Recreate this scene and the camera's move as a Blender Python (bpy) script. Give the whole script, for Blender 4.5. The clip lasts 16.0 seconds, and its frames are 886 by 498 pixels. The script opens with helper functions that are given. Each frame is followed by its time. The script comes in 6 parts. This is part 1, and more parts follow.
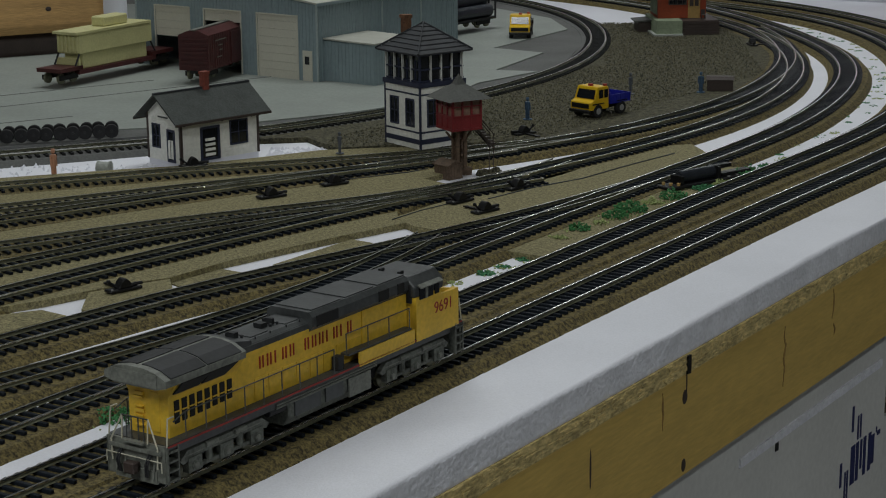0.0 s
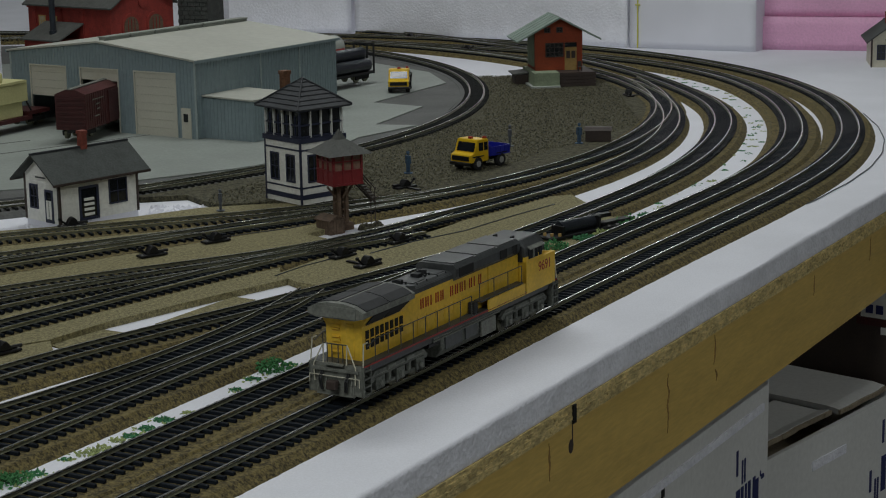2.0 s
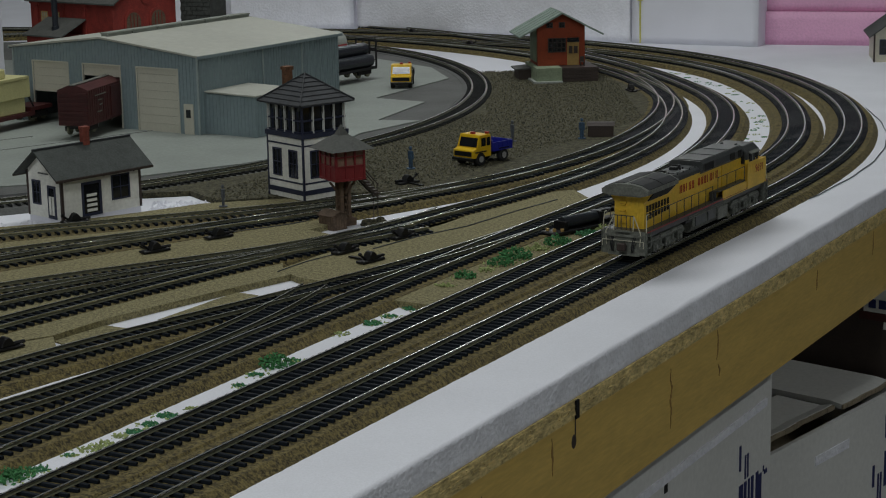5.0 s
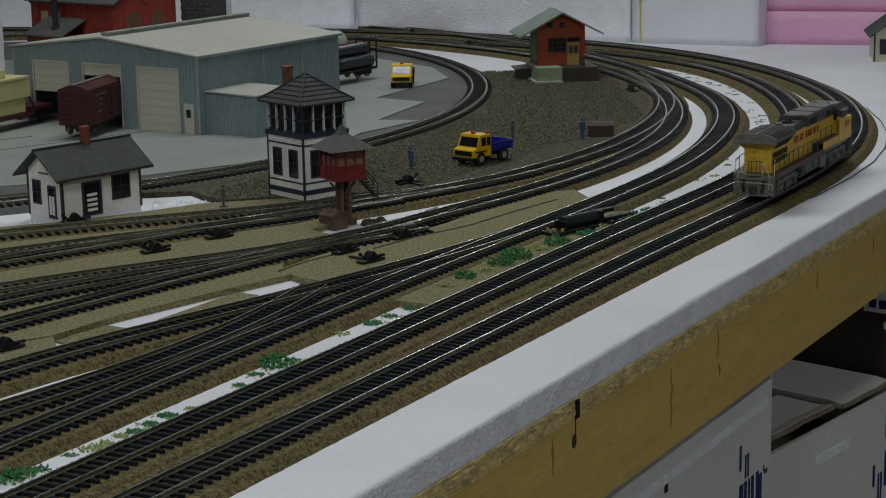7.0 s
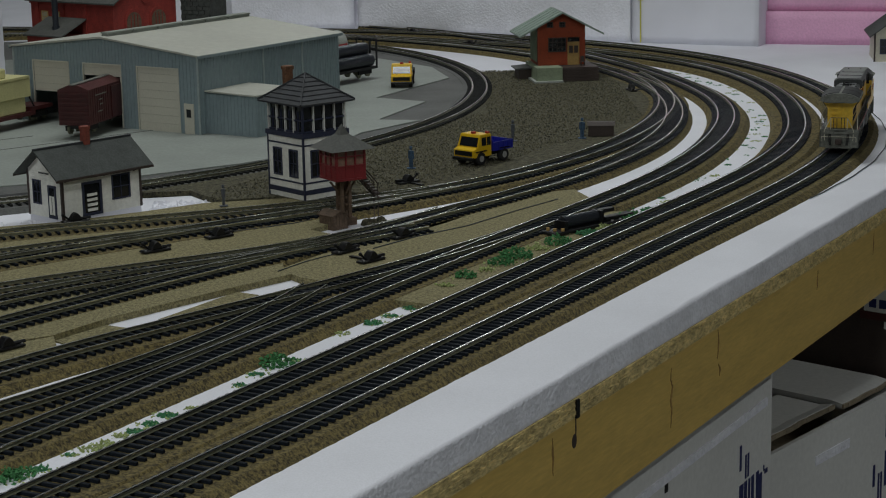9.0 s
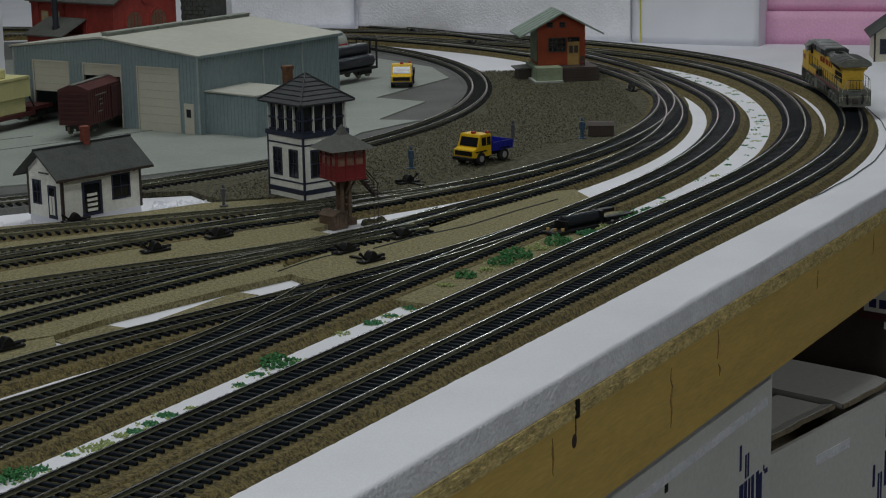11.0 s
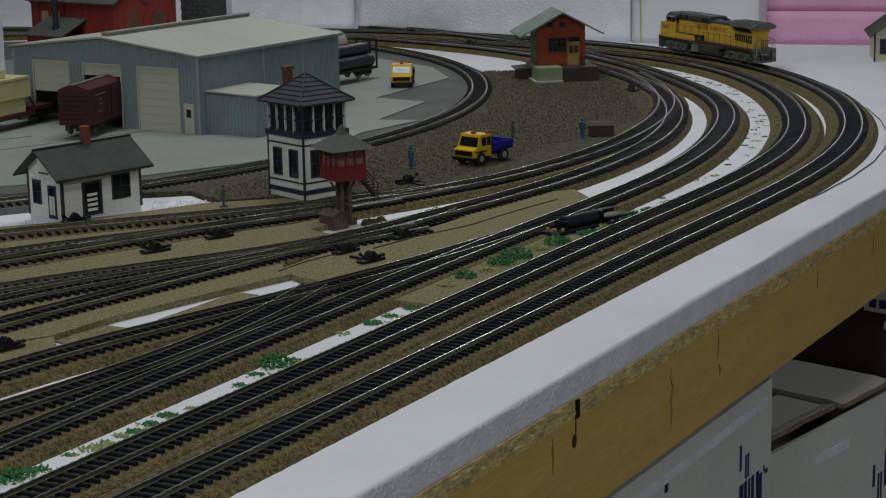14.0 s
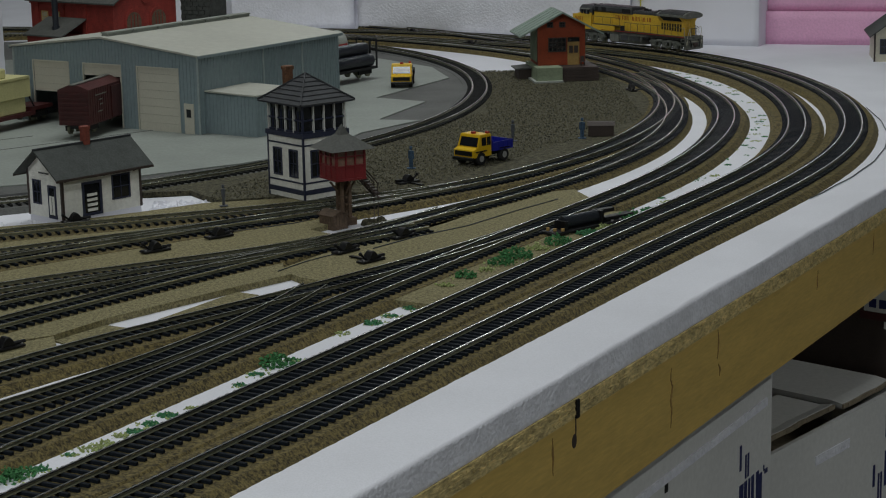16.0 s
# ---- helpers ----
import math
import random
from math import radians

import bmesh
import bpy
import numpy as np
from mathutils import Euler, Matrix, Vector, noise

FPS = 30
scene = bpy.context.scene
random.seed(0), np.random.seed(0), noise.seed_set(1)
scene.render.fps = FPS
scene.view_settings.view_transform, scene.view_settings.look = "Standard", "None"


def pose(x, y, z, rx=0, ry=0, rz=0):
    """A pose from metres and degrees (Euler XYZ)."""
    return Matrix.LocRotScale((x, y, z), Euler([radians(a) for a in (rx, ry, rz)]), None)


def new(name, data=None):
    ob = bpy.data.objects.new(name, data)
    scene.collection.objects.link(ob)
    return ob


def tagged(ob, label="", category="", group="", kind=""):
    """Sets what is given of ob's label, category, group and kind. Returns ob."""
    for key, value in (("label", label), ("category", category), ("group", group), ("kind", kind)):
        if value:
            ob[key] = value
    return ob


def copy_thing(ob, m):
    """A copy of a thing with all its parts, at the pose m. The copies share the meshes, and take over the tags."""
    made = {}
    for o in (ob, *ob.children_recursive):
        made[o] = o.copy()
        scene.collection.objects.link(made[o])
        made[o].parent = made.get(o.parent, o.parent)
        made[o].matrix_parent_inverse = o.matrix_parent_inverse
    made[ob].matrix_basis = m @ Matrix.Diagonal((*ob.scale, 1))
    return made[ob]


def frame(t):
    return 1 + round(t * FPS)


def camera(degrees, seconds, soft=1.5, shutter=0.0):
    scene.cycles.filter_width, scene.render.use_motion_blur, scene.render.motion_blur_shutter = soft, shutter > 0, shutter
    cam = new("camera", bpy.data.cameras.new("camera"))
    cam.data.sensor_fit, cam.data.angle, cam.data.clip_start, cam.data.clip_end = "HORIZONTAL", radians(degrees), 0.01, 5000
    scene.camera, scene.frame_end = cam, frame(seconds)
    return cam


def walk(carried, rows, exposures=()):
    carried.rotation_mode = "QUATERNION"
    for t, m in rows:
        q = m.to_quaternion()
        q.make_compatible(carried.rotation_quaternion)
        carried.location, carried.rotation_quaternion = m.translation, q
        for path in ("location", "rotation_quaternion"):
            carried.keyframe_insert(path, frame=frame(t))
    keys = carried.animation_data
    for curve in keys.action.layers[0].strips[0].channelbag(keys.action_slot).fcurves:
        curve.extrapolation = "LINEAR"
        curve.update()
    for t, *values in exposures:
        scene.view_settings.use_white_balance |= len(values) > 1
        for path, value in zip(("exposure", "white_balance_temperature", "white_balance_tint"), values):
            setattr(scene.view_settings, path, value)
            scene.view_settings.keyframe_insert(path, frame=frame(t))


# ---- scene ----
cam = camera(26.576, 16.0, soft=1.1)
EYE = (0.0, 0.0, 0.2964)
PAN = [(0.0, 76.145, 0.593, 3.442), (0.5, 76.885, 0.487, 1.471), (1.0, 77.765, 0.371, -0.136), (1.5, 78.171, 0.413, -0.346),
       (2.0, 77.742, 0.982, -0.314), (2.5, 77.637, 1.039, -0.284), (3.0, 77.615, 1.060, -0.257), (4.0, 77.605, 1.070, -0.252),
       (9.0, 77.592, 1.083, -0.240), (16.0, 77.592, 1.083, -0.240)]
walk(cam, [(t, pose(*EYE, a, b, c)) for t, a, b, c in PAN], exposures=[(0.0, 0.0), (16.0, 0.0)])

# ---- light: a basement room lit by ceiling tubes ----
world = bpy.data.worlds.new("room_air")
scene.world = world
world.use_nodes = True
world.node_tree.nodes["Background"].inputs[0].default_value = (0.8, 0.9, 1.0, 1)
world.node_tree.nodes["Background"].inputs[1].default_value = 0.02


def tube_lamp(x, y, power, rz, z=1.33):
    data = bpy.data.lights.new("tube_light", "AREA")
    data.shape, data.size, data.size_y = "RECTANGLE", 1.2, 0.16
    data.energy, data.color = power, (0.942, 0.985, 0.970)
    ob = new("tube_light", data)
    ob.matrix_world = pose(x, y, z, 0, 0, rz)


tube_lamp(-0.20, 2.05, 9.6, 20)
tube_lamp(-0.7, -0.2, 15.6, 20)
tube_lamp(1.5, 0.0, 10.6, 60)
tube_lamp(0.45, 4.1, 6.0, 0, 1.08)   # a tube hung lower, whose light glints on the straight rails

# ---- helpers ----
Z_CORK, Z_FOAM = -0.0045, -0.0095
HEAD = radians(29.65)
ALONG = Vector((math.sin(HEAD), math.cos(HEAD), 0))
RIGHT = Vector((math.cos(HEAD), -math.sin(HEAD), 0))


def bench(u, v, z=0.0):
    """A place by its way along the straight tracks and to their right."""
    return ALONG * u + RIGHT * v + Vector((0, 0, z))


def box(bm, x0, x1, y0, y1, z0, z1, m=None):
    vs = [bm.verts.new((m @ Vector(p)) if m else p) for p in
          ((x0, y0, z0), (x1, y0, z0), (x1, y1, z0), (x0, y1, z0), (x0, y0, z1), (x1, y0, z1), (x1, y1, z1), (x0, y1, z1))]
    for f in ((3, 2, 1, 0), (4, 5, 6, 7), (0, 1, 5, 4), (1, 2, 6, 5), (2, 3, 7, 6), (3, 0, 4, 7)):
        bm.faces.new([vs[i] for i in f])


def prism(bm, poly, z0, z1):
    lo, hi = [bm.verts.new((x, y, z0)) for x, y in poly], [bm.verts.new((x, y, z1)) for x, y in poly]
    bm.faces.new(lo[::-1]), bm.faces.new(hi)
    for i in range(len(poly)):
        j = (i + 1) % len(poly)
        bm.faces.new((lo[i], lo[j], hi[j], hi[i]))


def slab(bm, poly, axis, a, b):
    """A polygon in the plane across axis ('x' or 'y'), drawn out from a to b."""
    def at(p, q):
        return (q, p[0], p[1]) if axis == "x" else (p[0], q, p[1])
    lo, hi = [bm.verts.new(at(p, a)) for p in poly], [bm.verts.new(at(p, b)) for p in poly]
    bm.faces.new(lo[::-1]), bm.faces.new(hi)
    for i in range(len(poly)):
        j = (i + 1) % len(poly)
        bm.faces.new((lo[i], lo[j], hi[j], hi[i]))


def rod(bm, p, q, r, n=8, r2=None):
    p, q = Vector(p), Vector(q)
    side = (q - p).to_track_quat("Z", "Y").to_matrix()
    rings = []
    for c, rr in ((p, r), (q, r if r2 is None else r2)):
        rings.append([bm.verts.new(c + side @ Vector((math.cos(2 * math.pi * i / n) * rr, math.sin(2 * math.pi * i / n) * rr, 0))) for i in range(n)])
    for i in range(n):
        bm.faces.new((rings[0][i], rings[0][(i + 1) % n], rings[1][(i + 1) % n], rings[1][i]))
    bm.faces.new(rings[0][::-1]), bm.faces.new(rings[1])


def ball(bm, c, r, n=8, squash=1.0):
    m = Matrix.Translation(c) @ Matrix.Diagonal((r, r, r * squash, 1))
    bmesh.ops.create_uvsphere(bm, u_segments=n, v_segments=max(4, n // 2 + 1), radius=1, matrix=m)


def bevel(bm, w, segments=1):
    bmesh.ops.bevel(bm, geom=bm.edges[:], offset=w, segments=segments, affect="EDGES", profile=0.6, clamp_overlap=True)


def finish(name, bm, material, smooth=False):
    bmesh.ops.recalc_face_normals(bm, faces=bm.faces)
    me = bpy.data.meshes.new(name)
    bm.to_mesh(me)
    bm.free()
    me.materials.append(material)
    if smooth:
        for p in me.polygons:
            p.use_smooth = True
    return me


def thing(name, m, label, category, group="", kind=""):
    ob = new(name)
    ob.matrix_world = m
    ob.empty_display_size = 0.01
    return tagged(ob, label, category, group, kind)


def part(name, bm, material, parent, label="", smooth=False, at=None):
    ob = new(name, finish(name, bm, material, smooth))
    ob.parent = parent
    if at:
        ob.matrix_basis = at
    return tagged(ob, label)


def solid(name, bm, material, label, category, m=None, group="", kind="", smooth=False):
    ob = new(name, finish(name, bm, material, smooth))
    if m:
        ob.matrix_world = m
    return tagged(ob, label, category, group, kind)


def stretch(top, kx, kz):
    """Lengthen and heighten a thing's meshes about its origin."""
    m = Matrix.Diagonal((kx, 1, kz, 1))
    for ob in top.children_recursive:
        if abs(ob.matrix_basis.to_euler().x) < 0.1:
            ob.data.transform(m)
        p = ob.matrix_basis.translation.copy()
        ob.matrix_basis.translation = (p.x * kx, p.y, p.z * kz)


def boxes(*rows):
    bm = bmesh.new()
    for r in rows:
        box(bm, *r)
    return bm


# ---- materials ----
def paint(name, colour, rough=0.5, metal=0.0, vary=0.25, scale=60.0, grain=600.0, bump=0.0003, second=None, stretch=(1, 1, 1), spread=0.5, gloss=0.5):
    """A surface that varies at two scales: broad stains and fine grain, with a fine relief."""
    m = bpy.data.materials.new(name)
    m.use_nodes = True
    nt = m.node_tree
    b = nt.nodes["Principled BSDF"]
    b.inputs["Roughness"].default_value, b.inputs["Metallic"].default_value = rough, metal
    b.inputs["Specular IOR Level"].default_value = gloss
    tc, mp = nt.nodes.new("ShaderNodeTexCoord"), nt.nodes.new("ShaderNodeMapping")
    mp.inputs["Scale"].default_value = stretch
    nt.links.new(tc.outputs["Object"], mp.inputs["Vector"])
    n1, n2 = nt.nodes.new("ShaderNodeTexNoise"), nt.nodes.new("ShaderNodeTexNoise")
    n1.inputs["Scale"].default_value, n1.inputs["Detail"].default_value = scale, 4
    n2.inputs["Scale"].default_value, n2.inputs["Detail"].default_value = grain, 3
    for n in (n1, n2):
        nt.links.new(mp.outputs[0], n.inputs["Vector"])
    add = nt.nodes.new("ShaderNodeMath")
    add.operation = "ADD"
    nt.links.new(n1.outputs["Fac"], add.inputs[0]), nt.links.new(n2.outputs["Fac"], add.inputs[1])
    ramp = nt.nodes.new("ShaderNodeMapRange")
    ramp.inputs["From Min"].default_value, ramp.inputs["From Max"].default_value = 1 - spread / 2, 1 + spread / 2
    nt.links.new(add.outputs[0], ramp.inputs["Value"])
    mix = nt.nodes.new("ShaderNodeMix")
    mix.data_type = "RGBA"
    dark = second or tuple(c * (1 - vary) for c in colour)
    light = colour if second else tuple(min(1, c * (1 + vary * 0.6)) for c in colour)
    mix.inputs["A"].default_value, mix.inputs["B"].default_value = (*dark, 1), (*light, 1)
    nt.links.new(ramp.outputs[0], mix.inputs["Factor"])
    nt.links.new(mix.outputs["Result"], b.inputs["Base Color"])
    if bump:
        bp = nt.nodes.new("ShaderNodeBump")
        bp.inputs["Distance"].default_value = bump
        bp.inputs["Strength"].default_value = 0.8
        nt.links.new(n2.outputs["Fac"], bp.inputs["Height"])
        nt.links.new(bp.outputs[0], b.inputs["Normal"])
    return m


FOAM = paint("white_foam", (0.780, 0.785, 0.850), 0.75, vary=0.06, scale=14, grain=900, bump=0.0004)
FOAM_CUT = paint("cut_foam", (0.82, 0.825, 0.90), 0.85, vary=0.12, scale=60, grain=330, bump=0.0017)
FOAM_ROUGH = paint("broken_foam", (0.88, 0.885, 0.945), 0.85, vary=0.06, scale=40, grain=260, bump=0.0016)
PINK = paint("pink_foam", (0.78, 0.42, 0.62), 0.7, vary=0.10, scale=12, grain=300, bump=0.0008)
CORK = paint("cork_sheet", (0.242, 0.213, 0.108), 0.95, vary=0.6, scale=420, grain=1000, bump=0.0006, spread=0.45)
CORK_BED = paint("cork_roadbed", (0.135, 0.105, 0.038), 0.95, vary=0.75, scale=330, grain=800, bump=0.0012, spread=0.4)
BALLAST = paint("brown_ballast", (0.080, 0.074, 0.043), 0.95, vary=0.8, scale=190, grain=700, bump=0.0012, spread=0.45)
LOOP_TIE = paint("grimy_tie", (0.026, 0.027, 0.027), 0.8, vary=0.3, scale=150, grain=900, gloss=0.1)
GRIT_DARK = paint("dark_grit", (0.044, 0.043, 0.028), 0.95, vary=0.5, scale=300, grain=900)
GRIT = paint("pale_grit", (0.124, 0.115, 0.071), 0.95, vary=0.6, scale=300, grain=900)
CONCRETE = paint("grey_card", (0.255, 0.278, 0.255), 0.7, vary=0.12, scale=14, grain=300, bump=0.0002)
ASPHALT = paint("dark_grey_card", (0.105, 0.107, 0.103), 0.85, vary=0.25, scale=20, grain=500, bump=0.0004)
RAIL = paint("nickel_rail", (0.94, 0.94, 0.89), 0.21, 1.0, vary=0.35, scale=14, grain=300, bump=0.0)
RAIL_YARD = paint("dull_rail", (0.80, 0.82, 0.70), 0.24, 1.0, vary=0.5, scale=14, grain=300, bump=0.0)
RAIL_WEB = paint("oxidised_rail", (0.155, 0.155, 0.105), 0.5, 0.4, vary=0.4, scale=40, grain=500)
TIE = paint("black_plastic_tie", (0.0125, 0.0160, 0.0215), 0.45, vary=0.4, scale=150, grain=900, gloss=0.06)
OSB = paint("chipboard_edge", (0.66, 0.52, 0.235), 0.9, vary=0.45, scale=70, grain=260, bump=0.0022, stretch=(1, 1, 2.2), spread=0.55)
PINE = paint("varnished_pine", (0.66, 0.455, 0.128), 0.42, vary=0.16, scale=11, grain=70, bump=0.0002, stretch=(1, 1, 7), spread=0.6)
PLANK = paint("pale_pine", (0.52, 0.31, 0.12), 0.6, vary=0.25, scale=12, grain=90, bump=0.0003, stretch=(1, 1, 10))
CRACK = paint("brown_crack", (0.34, 0.20, 0.065), 0.7, vary=0.4, scale=120)
CARDBOARD = paint("white_carton", (0.68, 0.68, 0.67), 0.7, vary=0.08, scale=9, grain=200, bump=0.0002)
CARTON_RAW = paint("raw_carton", (0.30, 0.25, 0.18), 0.9, vary=0.25, scale=60, grain=300)
NAVY = paint("navy_print", (0.012, 0.018, 0.10), 0.6, vary=0.15)
BLACK = paint("black_plastic", (0.009, 0.009, 0.010), 0.45, vary=0.3, scale=200, gloss=0.3)
DARK = paint("dark_void", (0.01, 0.01, 0.01), 0.9, vary=0.2, bump=0)
YELLOW = paint("armour_yellow", (0.72, 0.46, 0.042), 0.42, vary=0.16, scale=60, grain=400, bump=0.00005)
GREY = paint("harbour_grey", (0.050, 0.054, 0.055), 0.45, vary=0.35, scale=80, grain=400, bump=0.0001)
GREY_DARK = paint("weathered_black", (0.013, 0.014, 0.016), 0.65, vary=0.4, scale=60, grain=400, bump=0.0001)
GREY_UNDER = paint("grimy_underframe", (0.110, 0.118, 0.102), 0.7, vary=0.5, scale=160, grain=600, bump=0.0002)
GREY_LIGHT = paint("weathered_grey", (0.165, 0.172, 0.150), 0.6, vary=0.35, scale=120, grain=600, bump=0.0001)
REDPRINT = paint("red_print", (0.30, 0.02, 0.012), 0.5, vary=0.15)
WHITE_RAIL = paint("pale_handrail", (0.50, 0.48, 0.38), 0.5, vary=0.2)
SIDING = paint("blue_grey_siding", (0.25, 0.315, 0.335), 0.55, vary=0.10, scale=18, grain=200, bump=0.0001)
ROOF_METAL = paint("beige_metal_roof", (0.43, 0.43, 0.38), 0.5, vary=0.09, scale=12, grain=120, bump=0.0001)
VENT_GREY = paint("grey_green_vent", (0.24, 0.26, 0.23), 0.6, vary=0.2, scale=60)
TRIM_PALE = paint("pale_metal_trim", (0.36, 0.42, 0.42), 0.5, vary=0.15, scale=40)
DOOR_CREAM = paint("cream_door", (0.60, 0.58, 0.49), 0.5, vary=0.08, scale=15)
BOXCAR = paint("oxide_red", (0.066, 0.014, 0.014), 0.5, vary=0.3, scale=70)
CREAM = paint("cream_resin", (0.56, 0.53, 0.26), 0.5, vary=0.12, scale=40)
WHITEWASH = paint("white_clapboard", (0.82, 0.82, 0.77), 0.6, vary=0.12, scale=50, grain=300)
CREAMWASH = paint("cream_clapboard", (0.58, 0.55, 0.44), 0.6, vary=0.12, scale=50, grain=300)
SHINGLE = paint("charcoal_shingle", (0.052, 0.059, 0.055), 0.85, vary=0.3, scale=80, grain=600, bump=0.0003)
SLATE = paint("slate_roof", (0.030, 0.033, 0.038), 0.7, vary=0.35, scale=100, grain=500, bump=0.0002)
GREY_ROOF = paint("grey_felt_roof", (0.09, 0.092, 0.085), 0.8, vary=0.25, scale=100, grain=500, bump=0.0002)
TRIM_NAVY = paint("dark_blue_trim", (0.022, 0.028, 0.060), 0.5, vary=0.2)
# also puts shade into the carton under the bench and the gap below the plank
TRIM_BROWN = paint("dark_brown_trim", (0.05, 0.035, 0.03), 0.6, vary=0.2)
BRICK_RED = paint("red_brick", (0.25, 0.030, 0.022), 0.75, vary=0.3, scale=90, grain=500)
CABIN_RED = paint("cabin_red", (0.20, 0.018, 0.022), 0.5, vary=0.2, scale=90)
CABIN_PANE = paint("reddish_pane", (0.26, 0.16, 0.12), 0.2, vary=0.2, bump=0)
CHIM = paint("chimney_brick", (0.24, 0.06, 0.04), 0.8, vary=0.3, scale=200)
BROWN_CHIM = paint("brown_chimney", (0.17, 0.08, 0.04), 0.8, vary=0.4, scale=200)
TIMBER = paint("brown_timber", (0.13, 0.085, 0.055), 0.7, vary=0.35, scale=120, stretch=(1, 1, 6))
ORANGE = paint("orange_brick", (0.29, 0.048, 0.014), 0.7, vary=0.2, scale=80, grain=500)
GREEN_ROOF = paint("grey_green_roof", (0.24, 0.30, 0.26), 0.7, vary=0.2, scale=60)
TAN = paint("tan_door", (0.42, 0.27, 0.09), 0.6, vary=0.2)
PALE_GREEN = paint("mossy_plaster", (0.25, 0.30, 0.20), 0.85, vary=0.25, scale=70)
BASE_GREY = paint("plinth_grey", (0.36, 0.38, 0.35), 0.8, vary=0.2)
TRUCK_YELLOW = paint("truck_yellow", (0.72, 0.45, 0.01), 0.35, vary=0.08)
TRUCK_BLUE = paint("truck_blue", (0.012, 0.018, 0.30), 0.35, vary=0.1)
RUBBER = paint("black_rubber", (0.010, 0.010, 0.011), 0.8, vary=0.3)
RIM = paint("grey_rim", (0.30, 0.30, 0.30), 0.4, vary=0.2)
GLASSY = paint("dark_pane", (0.010, 0.012, 0.016), 0.12, vary=0.2, bump=0)
PALE_PANE = paint("pale_pane", (0.42, 0.40, 0.30), 0.2, vary=0.2, bump=0)
BLUE_CLOTH = paint("blue_figure", (0.05, 0.10, 0.17), 0.7, vary=0.3, scale=300)
GREY_CLOTH = paint("grey_figure", (0.09, 0.10, 0.12), 0.7, vary=0.3, scale=300)
SKIN = paint("flesh_plastic", (0.52, 0.26, 0.16), 0.6, vary=0.15, scale=300)
MOSS = [paint("bright_foliage", (0.055, 0.21, 0.07), 0.9, vary=0.4, scale=300, grain=900),
        paint("blue_foliage", (0.05, 0.20, 0.085), 0.9, vary=0.4, scale=300, grain=900),
        paint("pale_foliage", (0.34, 0.40, 0.16), 0.9, vary=0.4, scale=300, grain=900)]
PIPE = paint("blue_black_pipe", (0.02, 0.024, 0.032), 0.35, vary=0.3, scale=100)
RED_TANK = paint("red_drum", (0.36, 0.03, 0.025), 0.5, vary=0.2)
WALLPAINT = paint("room_wall", (0.34, 0.345, 0.34), 0.8, vary=0.05, scale=3)
# whiter paint for the unseen north wall, added as a reflector for the rails
WALL_REFLECT = paint("reflecting_wall", (0.78, 0.79, 0.80), 0.8, vary=0.05, scale=3)
FLOORCON = paint("basement_floor", (0.20, 0.20, 0.19), 0.8, vary=0.2, scale=5)
YSTRING = paint("yellow_string", (0.62, 0.60, 0.10), 0.7, vary=0.1)
WIRE = paint("dark_wire", (0.03, 0.04, 0.05), 0.5, vary=0.2)
STONE_DARK = paint("dark_stone", (0.06, 0.065, 0.06), 0.85, vary=0.4, scale=120)

# ---- room and bench ----
ROOM = (-3.6, 3.2, -1.6, 4.4)
# walls out of view; the north one is whitened to brighten rail reflections
for nm, r in (("wall_west", (-3.7, -3.6, -1.7, 4.5)), ("wall_east", (3.2, 3.3, -1.7, 4.5)), ("wall_south", (-3.6, 3.2, -1.7, -1.6)), ("wall_north", (-3.6, 3.2, 4.4, 4.5))):
    solid(nm, boxes((*r, -1.0, 1.4)), WALL_REFLECT if nm == "wall_north" else WALLPAINT, "unseen pale basement wall", "wall", kind="structure")
solid("floor", boxes((-3.7, 3.3, -1.7, 4.5, -1.1, -1.0)), FLOORCON, "grey concrete basement floor", "floor", kind="structure")
solid("ceiling", boxes((-3.7, 3.3, -1.7, 4.5, 1.4, 1.5)), WALLPAINT, "pale basement ceiling", "ceiling", kind="structure")

EDGE = -0.457
BENCH = pose(0, 0, 0, 0, 0, 90 - 29.65)   # x along the straight tracks, y to their left


# foam top: a thick sheet with a softened, slightly wavy front edge
def foam_top():
    bm = bmesh.new()
    prof = [(-3.2, -0.0275), (EDGE - 0.0005, -0.0275), (EDGE, -0.026), (EDGE - 0.0002, -0.0122), (EDGE - 0.0006, -0.0110), (EDGE - 0.0013, -0.0102), (EDGE - 0.0024, -0.0097), (EDGE - 0.0040, Z_FOAM), (-3.2, Z_FOAM)]
    rows = []
    for i in range(260):
        u = -0.6 + i * 0.016
        wob = 0.0022 * noise.noise((u * 9, 0, 0)) + 0.0011 * noise.noise((u * 40, 3, 0))
        rows.append([bm.verts.new((u, -(v + (wob if k in (3, 4, 5, 6) else 0)), z + (wob * 0.4 if k in (3, 4, 5) else 0))) for k, (v, z) in enumerate(prof)])
    for a, b in zip(rows, rows[1:]):
        for k in range(len(prof)):
            j = (k + 1) % len(prof)
            bm.faces.new((a[k], a[j], b[j], b[k]))
    ob = solid("foam_sheet", bm, FOAM, "white foam board bench top with a soft cut edge", "bench top", BENCH, kind="structure")
    ob.data.materials.append(FOAM_CUT)
    for p in ob.data.polygons:
        p.use_smooth = 0.2 < p.normal.z < 0.97
        if p.normal.y < -0.5 and abs(p.normal.z) < 0.6:
            p.material_index = 1
    return ob


foam_top()


